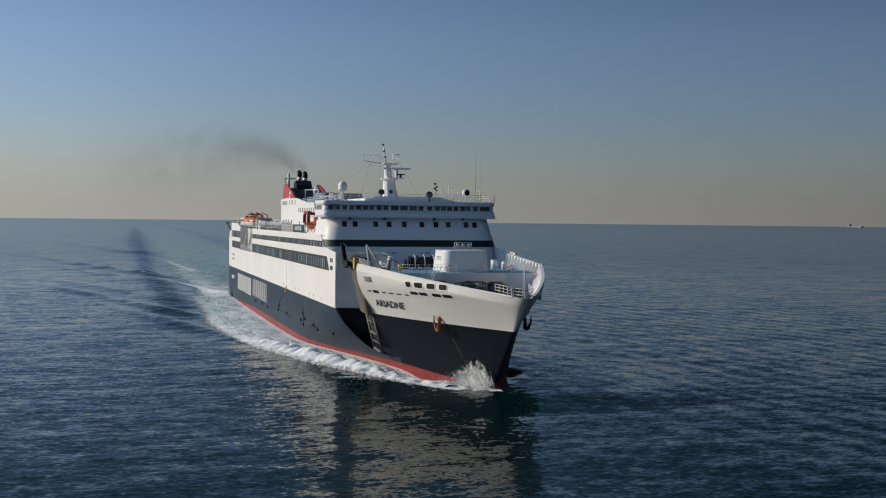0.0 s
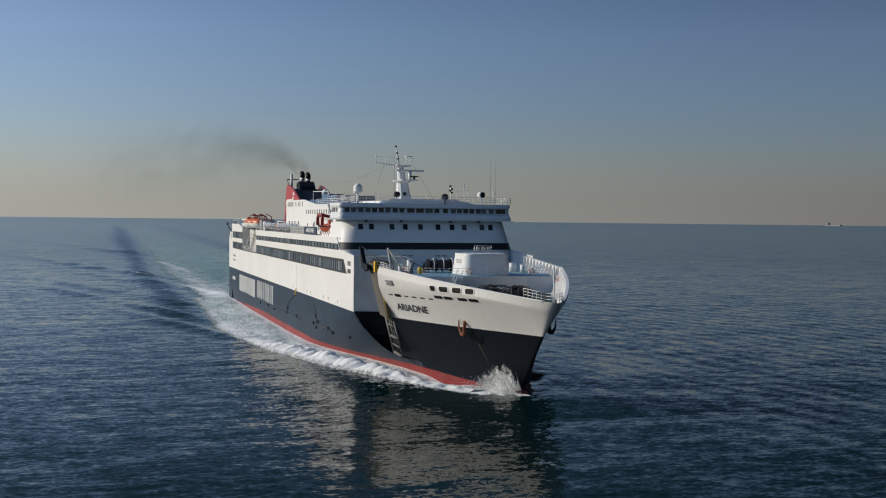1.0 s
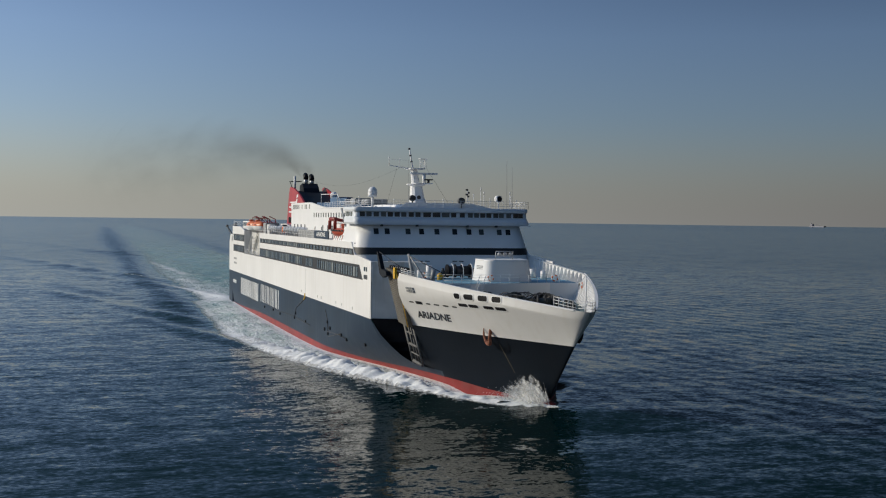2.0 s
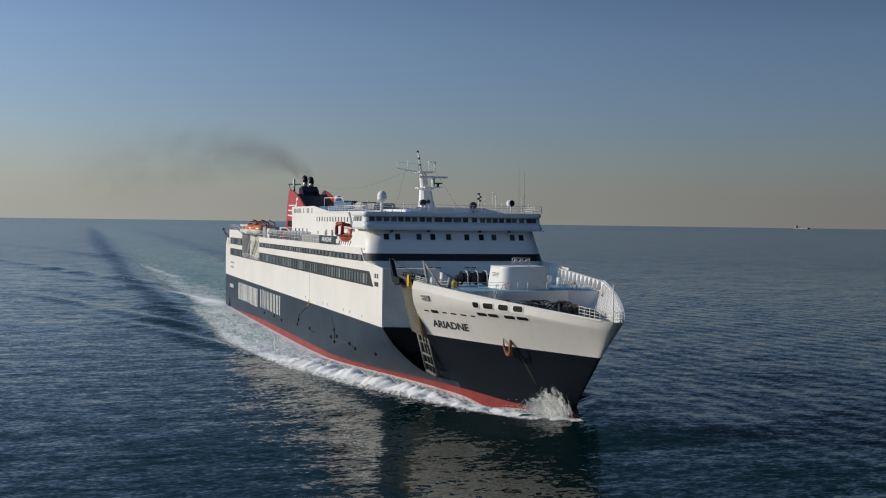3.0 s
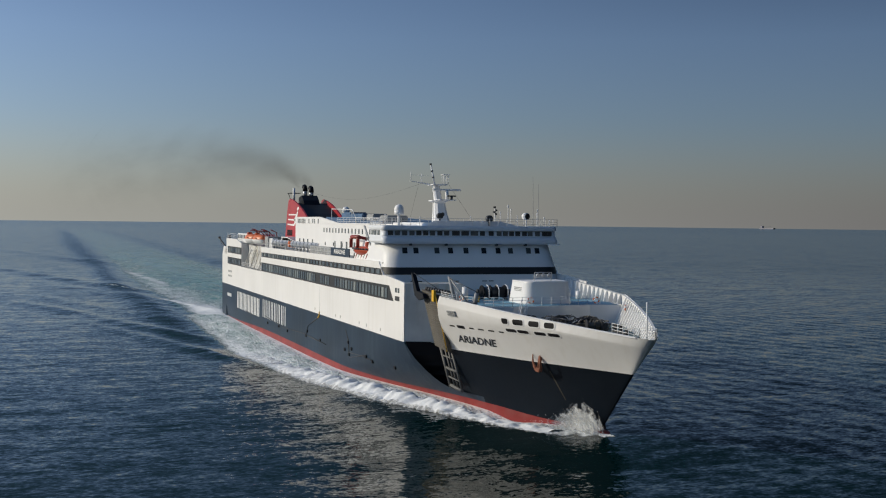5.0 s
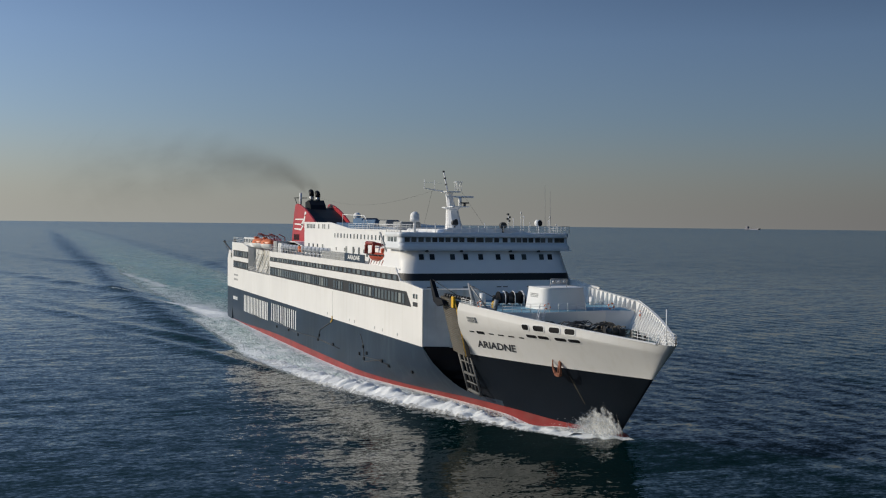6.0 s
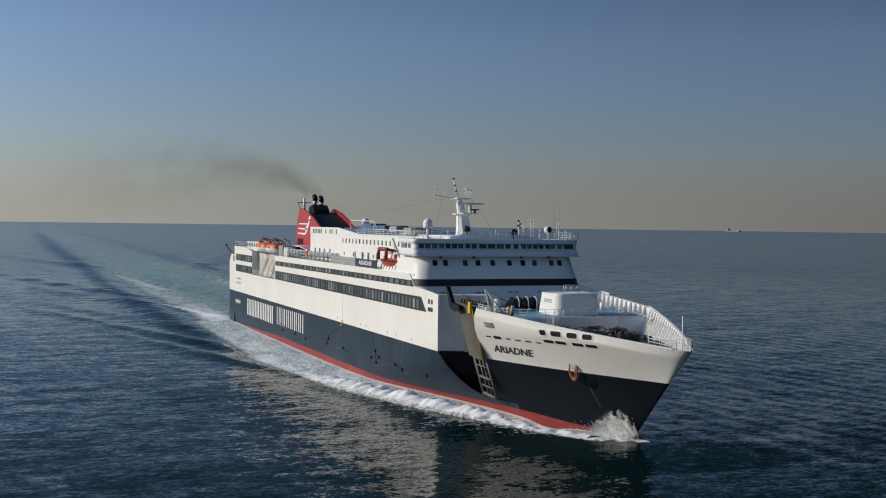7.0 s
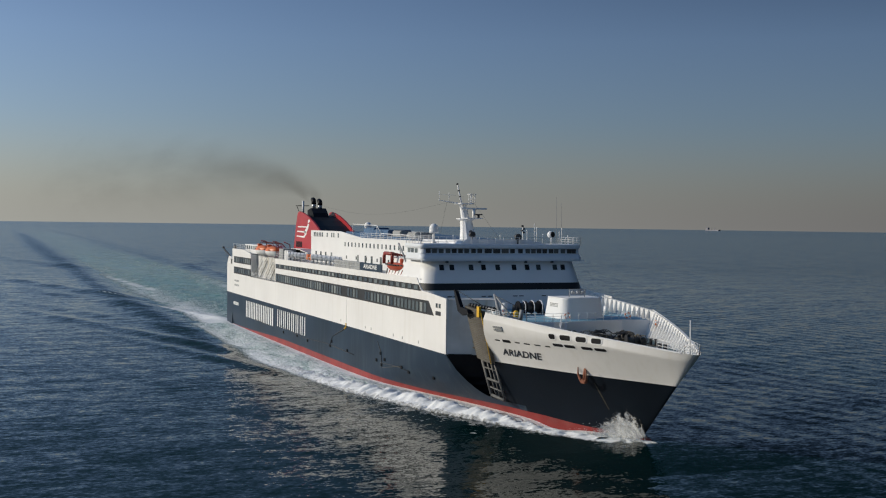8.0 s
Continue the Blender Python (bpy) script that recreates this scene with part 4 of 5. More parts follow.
def build_foredeck():
    # mooring deck inside the bulwarks
    bm = bmnew()
    xs = [165 + k * 1.41 for k in range(21)]
    rows = [[bm.verts.new((x, s * inner_half(x, 10.4), 10.4)) for s in (-1, 1)] for x in xs]
    for p, q in zip(rows, rows[1:]):
        bm.faces.new((p[0], q[0], q[1], p[1]))
    part("mooring_deck", bm, GREEN_DECK, ferry, "dark painted mooring deck")
    # raised deck with its white front wall
    bm = bmnew()
    prism(bm, [(145, -12.9), (153.6, -13.2), (153.8, -9.6), (163, -9.6), (166.8, -7.5), (168.0, -4), (167.0, 3.0), (166.0, 7.5), (167.2, 11.0), (160, 12.6), (145, 13.1)], 2, 10.4, 12.75)
    part("raised_deck", bm, WHITE_PLAIN, ferry, "white walled raised foredeck")
    bm = bmnew()
    prism(bm, [(145, -12.7), (153.4, -13.0), (153.6, -9.5), (162.9, -9.5), (166.5, -7.4), (167.7, -4), (166.7, 3.0), (165.7, 7.3), (166.9, 10.8), (160, 12.4), (145, 12.9)], 2, 12.75, 12.8)
    part("deck_covering", bm, TEAL_DECK, ferry, "pale blue deck covering")
    bm = bmnew()
    box(bm, 145, 153.4, -13.15, -12.9, 12.75, 14.9)
    box(bm, 153.2, 153.45, -13.1, -9.8, 12.75, 14.9)
    part("side_bulwark", bm, WHITE_PLAIN, ferry)
    # bulwark thickness, caps, ribs
    for side in (-1, 1):
        bm, last = bmnew(), None
        for k in range(41):
            x = 166.2 + (193.3 - 166.2) * k / 40
            t = bulwark_top(x)
            w, v = bow_half(x, t), inner_half(x, t)
            cur = [bm.verts.new(p) for p in ((x, side * (w + 0.06), t - 0.1), (x, side * (w + 0.06), t + 0.04), (x, side * (v - 0.12), t + 0.04), (x, side * v, t - 0.1), (x, side * inner_half(x, 10.4), 10.4))]
            if last:
                for i in range(4):
                    bm.faces.new((last[i], last[i + 1], cur[i + 1], cur[i]))
            last = cur
        part("bulwark_lining", bm, WHITE_PLAIN, ferry)
        x = 167.4
        while x < 192.5:
            t = bulwark_top(x)
            w, foot = inner_half(x, t), inner_half(x, 10.4)
            bm = bmnew()
            prism(bm, [(side * foot, 10.4), (side * w, t - 0.1), (side * (w - 0.22), t - 0.1), (side * max(0.1, foot - 0.6), 10.4)], 0, x - 0.05, x + 0.05)
            part("bulwark_rib", bm, WHITE_PLAIN, ferry)
            x += 1.25
    bm, last = bmnew(), None
    for k in range(13):
        x = 147.5 + 1.55 * k
        w, t = 12.7 - 0.02 * (x - 147.5), 15.3 - 0.075 * (x - 147.5)
        cur = [bm.verts.new(p) for p in ((x, w + 0.2, 9.0), (x, w + 0.2, t), (x, w - 0.15, t), (x, w, t - 0.1), (x, w, 12.6))]
        if last:
            for i in range(4):
                bm.faces.new((last[i], last[i + 1], cur[i + 1], cur[i]))
        last = cur
    part("port_bulwark", bm, WHITE_PLAIN, ferry)
    for k in range(14):
        x = 148.2 + 1.3 * k
        w, t = 12.7 - 0.02 * (x - 147.5), 15.3 - 0.075 * (x - 147.5)
        bm = bmnew()
        prism(bm, [(w, 12.7), (w, t - 0.1), (w - 0.22, t - 0.1), (w - 0.7, 12.7)], 0, x - 0.05, x + 0.05)
        part("bulwark_rib", bm, WHITE_PLAIN, ferry)
    # deckhouse with its rounded port end and louvre
    bm = bmnew()
    def plan(g):
        pts = [(159.5 - g, -0.55 - g), (163.0 + g, -0.55 - g)]
        pts += [(163.0 + g + 1.3 * math.sin(a), 0.75 - g - 1.3 * math.cos(a)) for a in (k * math.pi / 10 for k in range(1, 6))]
        pts += [(164.1 + g, 4.6), (163.7 + g, 5.4 + g), (159.5 - g, 5.7 + g)]
        return pts
    prev = None
    for z, g in ((12.78, 0.30), (15.4, 0.0), (15.65, 0.03)):
        ring = [bm.verts.new((x, y, z)) for x, y in plan(g)]
        if prev:
            for i in range(len(ring)):
                j = (i + 1) % len(ring)
                bm.faces.new((prev[i], prev[j], ring[j], ring[i])).smooth = 0 < i < 8
        prev = ring
    bm.faces.new(prev)
    dh = part("deckhouse", bm, WHITE_PLAIN, ferry, "small white deckhouse with a louvred end")
    bm = bmnew()
    for k in range(9):
        box(bm, 160.4, 162.7, -0.68, -0.5, 13.2 + k * 0.19, 13.3 + k * 0.19)
    part("louvre", bm, GREY, dh)
    bm = bmnew()
    for y in (1.3, 3.7):
        tube(bm, [(162.2, y, 15.6), (162.4, y, 16.7)], 0.06, 5)
    for z in (16.1, 16.7):
        tube(bm, [(162.4, 1.3, z), (162.4, 3.7, z)], 0.06, 5)
    for y in (1.7, 2.5, 3.3):
        tube(bm, [(162.4, y, 16.35), (162.75, y, 16.3)], 0.26, 10)
    part("lamp_rack", bm, STEEL, dh)
    railing(ferry, [(163.5, -9.2, 12.8), (166.3, -7.2, 12.8), (167.5, -3.9, 12.8), (166.6, 3.0, 12.8), (165.6, 7.2, 12.8), (166.5, 10.4, 12.8)], 1.05, 1.4)
    railing(ferry, [(165.9, -12.6, 13.9), (169, -11.8, 13.65)], 0.7, 0.8)
    railing(ferry, [(189.5, -2.0, 11.6), (193.6, -1.0, 11.3), (195.0, 0, 11.3), (193.6, 1.0, 11.3), (189.5, 2.0, 11.6)], 1.0, 0.8)
    bm = bmnew()
    tube(bm, [(192.8, 0.3, 10.4), (192.7, 0.3, 15.0)], 0.07, 6)
    part("jackstaff", bm, WHITE_PLAIN, ferry)
    bm = bmnew()
    for dx in (0, 0.8):
        tube(bm, [(168.2, -3 + dx, 12.8), (170.3, -4.6 + dx, 10.4)], 0.07, 5)
        tube(bm, [(168.2, -3 + dx, 13.7), (170.3, -4.6 + dx, 11.3)], 0.05, 5)
    for k in range(7):
        x, y, z = 168.2 + 0.3 * k, -3 - 0.23 * k, 12.7 - 0.34 * k
        box(bm, x, x + 0.25, y, y + 0.8, z - 0.03, z)
    part("deck_ladder", bm, WHITE_PLAIN, ferry)
    # vents and hatches
    for x, y, h, r in ((158.2, -6.6, 1.9, 0.42), (157.0, -7.6, 1.2, 0.3), (155.0, 9.5, 1.3, 0.5), (156.5, 10.5, 1.1, 0.4)):
        bm = bmnew()
        tube(bm, [(x, y, 12.78), (x, y, 12.78 + h)], r, 10)
        part("vent_post", bm, WHITE_PLAIN, ferry)


def surface_plate(parent, name, x0, x1, z0, z1, mat, out=0.03, round_off=0.2):
    """A plate with rounded corners that follows the starboard bow plating."""
    bm = bmnew()
    r = min(round_off, (z1 - z0) / 2.01)
    ring = []
    for cx, cz, a0 in ((x1 - r, z1 - r, 0), (x0 + r, z1 - r, 90), (x0 + r, z0 + r, 180), (x1 - r, z0 + r, 270)):
        for k in range(4):
            a = radians(a0 + k * 30)
            ring.append((cx + r * math.cos(a), cz + r * math.sin(a)))
    outer = [bm.verts.new((x, -bow_half(x, z) - out, z)) for x, z in ring]
    inner = [bm.verts.new((x, -bow_half(x, z) + 0.1, z)) for x, z in ring]
    bm.faces.new(outer)
    for i in range(len(ring)):
        j = (i + 1) % len(ring)
        bm.faces.new((outer[j], outer[i], inner[i], inner[j]))
    bmesh.ops.recalc_face_normals(bm, faces=bm.faces[:])
    return part(name, bm, mat, parent)


def build_bow_marks():
    for x, w in ((176.6, 0.9), (178.6, 1.5), (180.9, 1.4), (183.0, 1.3)):
        surface_plate(ferry, "bulwark_opening", x - w / 2 - 0.14, x + w / 2 + 0.14, 11.42, 12.28, WHITE_PLAIN, 0.05, 0.3)
        surface_plate(ferry, "bulwark_opening", x - w / 2, x + w / 2, 11.54, 12.16, BLACK, 0.07, 0.2)
    for x in (177.0, 178.8, 181.3, 183.2):
        surface_plate(ferry, "mooring_slot", x - 0.8, x + 0.8, 10.62, 10.98, BLACK, 0.05, 0.18)
        surface_plate(ferry, "slot_rim", x - 0.95, x + 0.95, 10.5, 11.08, WHITE_PLAIN, 0.03, 0.28)
    for x, w, h in ((166.2, 0.9, 0.16), (167.9, 1.4, 0.36), (169.9, 0.85, 0.15), (171.6, 1.0, 0.15), (173.4, 1.0, 0.15), (175.1, 0.8, 0.15)):
        surface_plate(ferry, "mooring_slot", x - w / 2, x + w / 2, 10.45 - h / 2, 10.45 + h / 2, BLACK, 0.04, 0.1)
    for k in range(4):
        for z in (11.75, 12.1):
            surface_plate(ferry, "bow_louvre", 166.7 + k * 0.4, 167.0 + k * 0.4, z, z + 0.26, GREY, 0.2, 0.03)
    lettering("ARIADNE", ferry, lambda u, v: (165.7 + u * 7.0 + v * 0.5, -bow_half(165.7 + u * 7.0 + v * 0.5, 8.45 + v * 0.92) - 0.05, 8.45 + v * 0.92), LETTER_DARK, "ship_name")
    # run of rust and weed below the starboard anchor
    bm, last = bmnew(), None
    for k in range(9):
        z = 6.4 - 0.4 * k
        x, wide = 179.6 + 0.13 * k, 0.11 - 0.007 * k
        cur = [bm.verts.new((q, -bow_half(q, z) - 0.03, z)) for q in (x - wide, x + wide)]
        if last:
            bm.faces.new((last[0], cur[0], cur[1], last[1]))
        last = cur
    part("rust_run", bm, STAIN, ferry)


def build_anchor(side):
    y = side * bow_half(179.0, 7.6)
    a = thing("anchor", "rusty brown stockless anchor housed at the bow" if side < 0 else "dark stockless anchor housed at the bow", "anchor", "anchors", m=pose(179.0, y, 7.55, 0, 0, 0 if side < 0 else 180))
    mat = RUST if side < 0 else DARK
    bm = bmnew()
    tube(bm, [(-0.1, 0.2, 1.5), (0.05, -0.25, 0.4), (0.1, -0.45, -1.1)], 0.30, 8, r2=0.24)
    part("shank", bm, mat, a)
    bm = bmnew()
    box(bm, -0.55, 0.75, -0.85, -0.2, -1.5, -0.95, bevel=0.14)
    part("crown", bm, mat, a)
    for s in (-1, 1):
        bm = bmnew()
        tube(bm, [(0.1 + s * 0.45, -0.55, -1.25), (0.1 + s * 0.95, -0.65, -0.85), (0.1 + s * 1.2, -0.8, -0.2), (0.1 + s * 1.15, -0.85, 0.75)], 0.30, 7, r2=0.06)
        part("fluke", bm, mat, a)
    bm = bmnew()
    tube(bm, [(-0.1, 0.45, 1.15), (-0.1, -0.05, 1.55)], 0.55, 12)
    part("hawse_rim", bm, mat, a)
    for c in a.children:
        c.data.transform(Matrix.Scale(0.84, 4))
    return aboard(a)


def winch(x, y, z, turn, label="dark mooring winch with rope on its drum"):
    w = thing("mooring_winch", label, "winch", "winches on the foredeck", m=pose(x, y, z, 0, 0, turn))
    bm = bmnew()
    box(bm, -1.1, 1.1, -0.7, 0.7, 0.0, 0.25, bevel=0.04)
    part("bedplate", bm, DARK, w)
    bm = bmnew()
    tube(bm, [(-0.8, 0, 0.85), (0.8, 0, 0.85)], 0.42, 14)
    part("drum", bm, GRATE, w, "rope wound drum")
    for k in (-0.85, 0.0, 0.85):
        bm = bmnew()
        tube(bm, [(k - 0.05, 0, 0.85), (k + 0.05, 0, 0.85)], 0.75, 16)
        part("flange", bm, DARK, w)
    bm = bmnew()
    box(bm, 0.95, 1.6, -0.4, 0.4, 0.2, 1.2, bevel=0.08)
    part("gearbox", bm, DARK, w)
    return aboard(w)


def bollard(x, y, z):
    b = thing("bollard", "black twin bollard on the foredeck", "bollard", "bollards on the foredeck", m=pose(x, y, z, 0, 0, 20))
    bm = bmnew()
    box(bm, -0.75, 0.75, -0.3, 0.3, 0, 0.12, bevel=0.02)
    part("base", bm, DARK, b)
    for s in (-0.42, 0.42):
        bm = bmnew()
        tube(bm, [(s, 0, 0.1), (s, 0, 0.8)], 0.2, 12)
        tube(bm, [(s, 0, 0.8), (s, 0, 0.9)], 0.26, 12)
        part("post", bm, DARK, b)
    return aboard(b)


def life_ring(m):
    ring = thing("life_ring", "orange and white life ring on a rail", "life ring", "life rings", m=m)
    for k in range(8):
        bm = bmnew()
        pts = [(0.36 * math.cos(a), 0, 0.36 * math.sin(a)) for a in (2 * math.pi * (k + j / 4) / 8 for j in range(5))]
        tube(bm, pts, 0.09, 6)
        part("segment", bm, ORANGE if k % 2 else WHITE_PLAIN, ring)
    return aboard(ring)


def build_foredeck_gear():
    for x, y, t in ((170.6, -3.2, 20), (172.5, 0.2, -10), (174.2, 3.2, 15), (176.5, -2.0, 60), (178.4, 1.6, 75)):
        winch(x, y, 10.4, t)
    for x, y in ((181, -3.2), (183, 3.0), (186.5, 0.6), (177.5, 5.2), (171.5, -7.4)):
        bollard(x, y, 10.4)
    # loose coils and chain between the winches
    rng = random.Random(4)
    for k in range(10):
        c = thing("rope_coil", "grey-brown coil of mooring rope on the deck", "rope", "coils on the foredeck", m=pose(169.5 + rng.random() * 9, -4.5 + rng.random() * 8.5, 10.42, 0, 0, rng.random() * 360))
        bm = bmnew()
        pts = [((0.7 - 0.05 * (i % 5)) * math.cos(i * 0.55), (0.7 - 0.05 * (i % 5)) * math.sin(i * 0.55), 0.07 + 0.011 * i) for i in range(70)]
        tube(bm, pts, 0.07, 5)
        mesh = part("turns", bm, GRATE if k % 2 else GREY, c)
        aboard(c)
    for k in range(9):
        c = thing("rope_pile", "tangled heap of dark mooring rope on the deck", "rope", "rope heaps on the foredeck", m=pose(169.2 + rng.random() * 8.5, -3.5 + rng.random() * 7.5, 10.42, 0, 0, rng.random() * 360))
        bm = bmnew()
        for strand in range(4):
            p, turn, pts = Vector((rng.uniform(-0.6, 0.6), rng.uniform(-0.6, 0.6), 0.08)), rng.random() * 6, []
            for i in range(26):
                turn += rng.uniform(-0.9, 1.1)
                p = p + Vector((math.cos(turn) * 0.32, math.sin(turn) * 0.32, rng.uniform(-0.18, 0.26)))
                p.x, p.y, p.z = p.x * 0.95, p.y * 0.95, max(0.07, min(1.35, p.z))
                pts.append(p.copy())
            tube(bm, pts, 0.075, 5)
        part("strands", bm, (DARK, GRATE, FRAME)[k % 3], c)
        aboard(c)
    # hawser storage drum on the raised deck
    d = thing("hawser_reel", "black storage reel with wound hawser on the raised deck", "reel", m=pose(155.5, -1.6, 12.8))
    bm = bmnew()
    tube(bm, [(0, -1.5, 1.0), (0, 1.5, 1.0)], 0.70, 18)
    part("wound_hawser", bm, DARK, d)
    for k in (-1.6, -0.5, 0.5, 1.6):
        bm = bmnew()
        tube(bm, [(0, k - 0.07, 1.0), (0, k + 0.07, 1.0)], 0.92, 20)
        part("flange", bm, BLACK, d)
    for k in (-2.2, 2.2):
        bm = bmnew()
        prism(bm, [(-0.9, 0), (0.9, 0), (0.2, 1.4), (-0.2, 1.4)], 1, k - 0.1, k + 0.1)
        part("stand", bm, DARK, d)
    for k in (-1.2, 0.2, 1.5):
        bm = bmnew()
        tube(bm, [(1.6, k, 0), (1.6, k, 1.4), (1.2, k, 1.9), (0.6, k, 2.0)], 0.06, 6)
        part("guard_hoop", bm, WHITE_PLAIN, d)
    aboard(d)
    v = thing("drain_cap", "small brass cap standing on the raised deck", "cap", m=pose(159.8, -5.6, 12.8))
    bm = bmnew()
    tube(bm, [(0, 0, 0), (0, 0, 0.5)], 0.35, 10)
    ball(bm, 0, 0, 0.55, 0.4)
    part("cap", bm, YELLOW, v)
    aboard(v)
    life_ring(pose(166.9, 7.8, 13.4, 0, 0, 70))
    life_ring(pose(160.3, -7.9, 13.4, 0, 0, 20))
    life_ring(pose(164.6, -0.2, 13.3, 0, 0, 60))
    life_ring(pose(170.2, 10.15, 12.6, 0, 0, -30))


build_recess()
build_foredeck()
build_bow_marks()
build_anchor(-1)
build_anchor(1)
build_foredeck_gear()

# ---- boats and side details ----


def boat_hull(bm, length, beam, depth, cover, mat_low=1, mat_high=0):
    """An enclosed boat: fine ends, round bilge and a cambered cover."""
    n, rings = 12, []
    for k in range(n + 1):
        u = -1 + 2 * k / n
        w = beam / 2 * (1 - abs(u) ** 2.6) + 0.04
        ring = []
        for a, b in ((0, -1), (0.55, -0.9), (0.92, -0.45), (1.0, 0.0)):
            ring.append((a * w, b * depth * (1 - 0.35 * abs(u) ** 3)))
        for a, b in ((0.94, 0.3), (0.7, 0.75), (0.0, 1.0)):
            ring.append((a * w, b * cover * (1 - 0.5 * abs(u) ** 3)))
        ring = ring + [(-a, b) for a, b in ring[-2:0:-1]]
        rings.append([bm.verts.new((u * length / 2, a, b)) for a, b in ring])
    m = len(rings[0])
    for s, e in zip(rings, rings[1:]):
        for i in range(m):
            f = bm.faces.new((s[i], s[(i + 1) % m], e[(i + 1) % m], e[i]))
            f.smooth = True
            f.material_index = mat_low if (s[i].co.z + s[(i + 1) % m].co.z) / 2 < -0.01 else mat_high
    bm.faces.new(rings[0][::-1])
    bm.faces.new(rings[-1])
    bmesh.ops.recalc_face_normals(bm, faces=bm.faces[:])
    return bm


def lifeboat(x):
    b = thing("lifeboat", "orange lifeboat with a white hull hung in its davits", "lifeboat", "lifeboats along the stern", m=pose(x, -12.4, 18.85))
    bm = bmnew()
    boat_hull(bm, 7.2, 3.0, 1.2, 1.1)
    part("shell", bm, [ORANGE, WHITE_PLAIN], b, "orange cover over a white hull", False)
    bm = bmnew()
    box(bm, -3.6, -2.2, -0.6, 0.6, 0.85, 1.4, bevel=0.2)
    part("cockpit", bm, ORANGE, b)
    for s in (-2.9, 2.9):
        bm = bmnew()
        tube(bm, [(s, 2.6, -1.7), (s, 2.4, 0.6), (s, 1.4, 1.7), (s, 0.2, 1.8)], 0.10, 6)
        part("davit_arm", bm, DAVIT_RED, b, "dark red davit arm")
        bm = bmnew()
        tube(bm, [(s, 0.2, 1.8), (s, 0.1, 1.0)], 0.04, 4)
        part("fall", bm, DARK, b)
    for k in range(4):
        bm = bmnew()
        box(bm, -2.1 + k * 1.3, -1.75 + k * 1.3, -1.46, -1.2, 0.18, 0.36, bevel=0.05)
        part("porthole", bm, DARK, b)
    return aboard(b)


def rescue_boat():
    b = thing("rescue_boat", "orange rescue boat in a red steel davit frame", "rescue boat", m=pose(131.0, -12.3, 18.9))
    bm = bmnew()
    boat_hull(bm, 9.0, 2.7, 1.0, 0.45)
    part("shell", bm, [RESCUE, RESCUE], b)
    bm = bmnew()
    for k in range(12):
        u = -0.92 + 1.84 * k / 11
        w = 1.35 * (1 - abs(u) ** 2.6) + 0.1
        tube(bm, [(u * 4.5 - 0.3, -w, 0.05), (u * 4.5 + 0.3, -w, 0.0)], 0.13, 6)
    part("grab_line", bm, DARK, b)
    for s in (-3.6, 0.2):
        bm = bmnew()
        tube(bm, [(s, -1.2, 0.1), (s, -1.2, 1.4), (s + 0.2, -1.0, 1.75)], 0.30, 6)
        tube(bm, [(s, 1.3, -1.5), (s, 1.1, 1.4), (s + 0.2, -1.0, 1.75)], 0.22, 6)
        part("davit_arm", bm, DAVIT_RED, b)
    bm = bmnew()
    tube(bm, [(-3.6, -1.1, 1.75), (0.5, -1.1, 1.75)], 0.32, 6)
    part("davit_beam", bm, DAVIT_RED, b)
    bm = bmnew()
    tube(bm, [(0.9, -0.4, 3.4), (4.4, -0.4, 0.7)], 0.16, 6)
    tube(bm, [(0.9, -0.2, 3.4), (1.4, -0.2, 0.9)], 0.05, 4)
    part("jib", bm, GREY, b)
    bm = bmnew()
    box(bm, 2.2, 3.2, -0.7, 0.7, 0.3, 1.1, bevel=0.12)
    part("console", bm, RESCUE, b)
    for k in range(6):
        bm = bmnew()
        tube(bm, [(-3.8 + k * 1.4, -0.75, -1.45), (-3.2 + k * 1.4, -0.7, -0.7)], 0.13, 5)
        part("cradle_strut", bm, DAVIT_RED if k % 2 else GREY, b)
    return aboard(b)


def canister(x, y):
    c = thing("liferaft_canister", "white life raft canister on its cradle", "life raft", "life raft canisters along the rail", m=pose(x, y, 18.55, 0, 0, 62))
    bm = bmnew()
    tube(bm, [(-0.85, 0, 0), (-0.75, 0, 0), (0.75, 0, 0), (0.85, 0, 0)], 0.54, 12)
    part("shell", bm, WHITE_PLAIN, c)
    for s in (-0.4, 0.4):
        bm = bmnew()
        tube(bm, [(s - 0.04, 0, 0), (s + 0.04, 0, 0)], 0.57, 12)
        part("band", bm, GREY, c)
        bm = bmnew()
        box(bm, s - 0.06, s + 0.06, -0.45, 0.45, -1.2, -0.4)
        part("cradle", bm, GREY, c)
    return aboard(c)


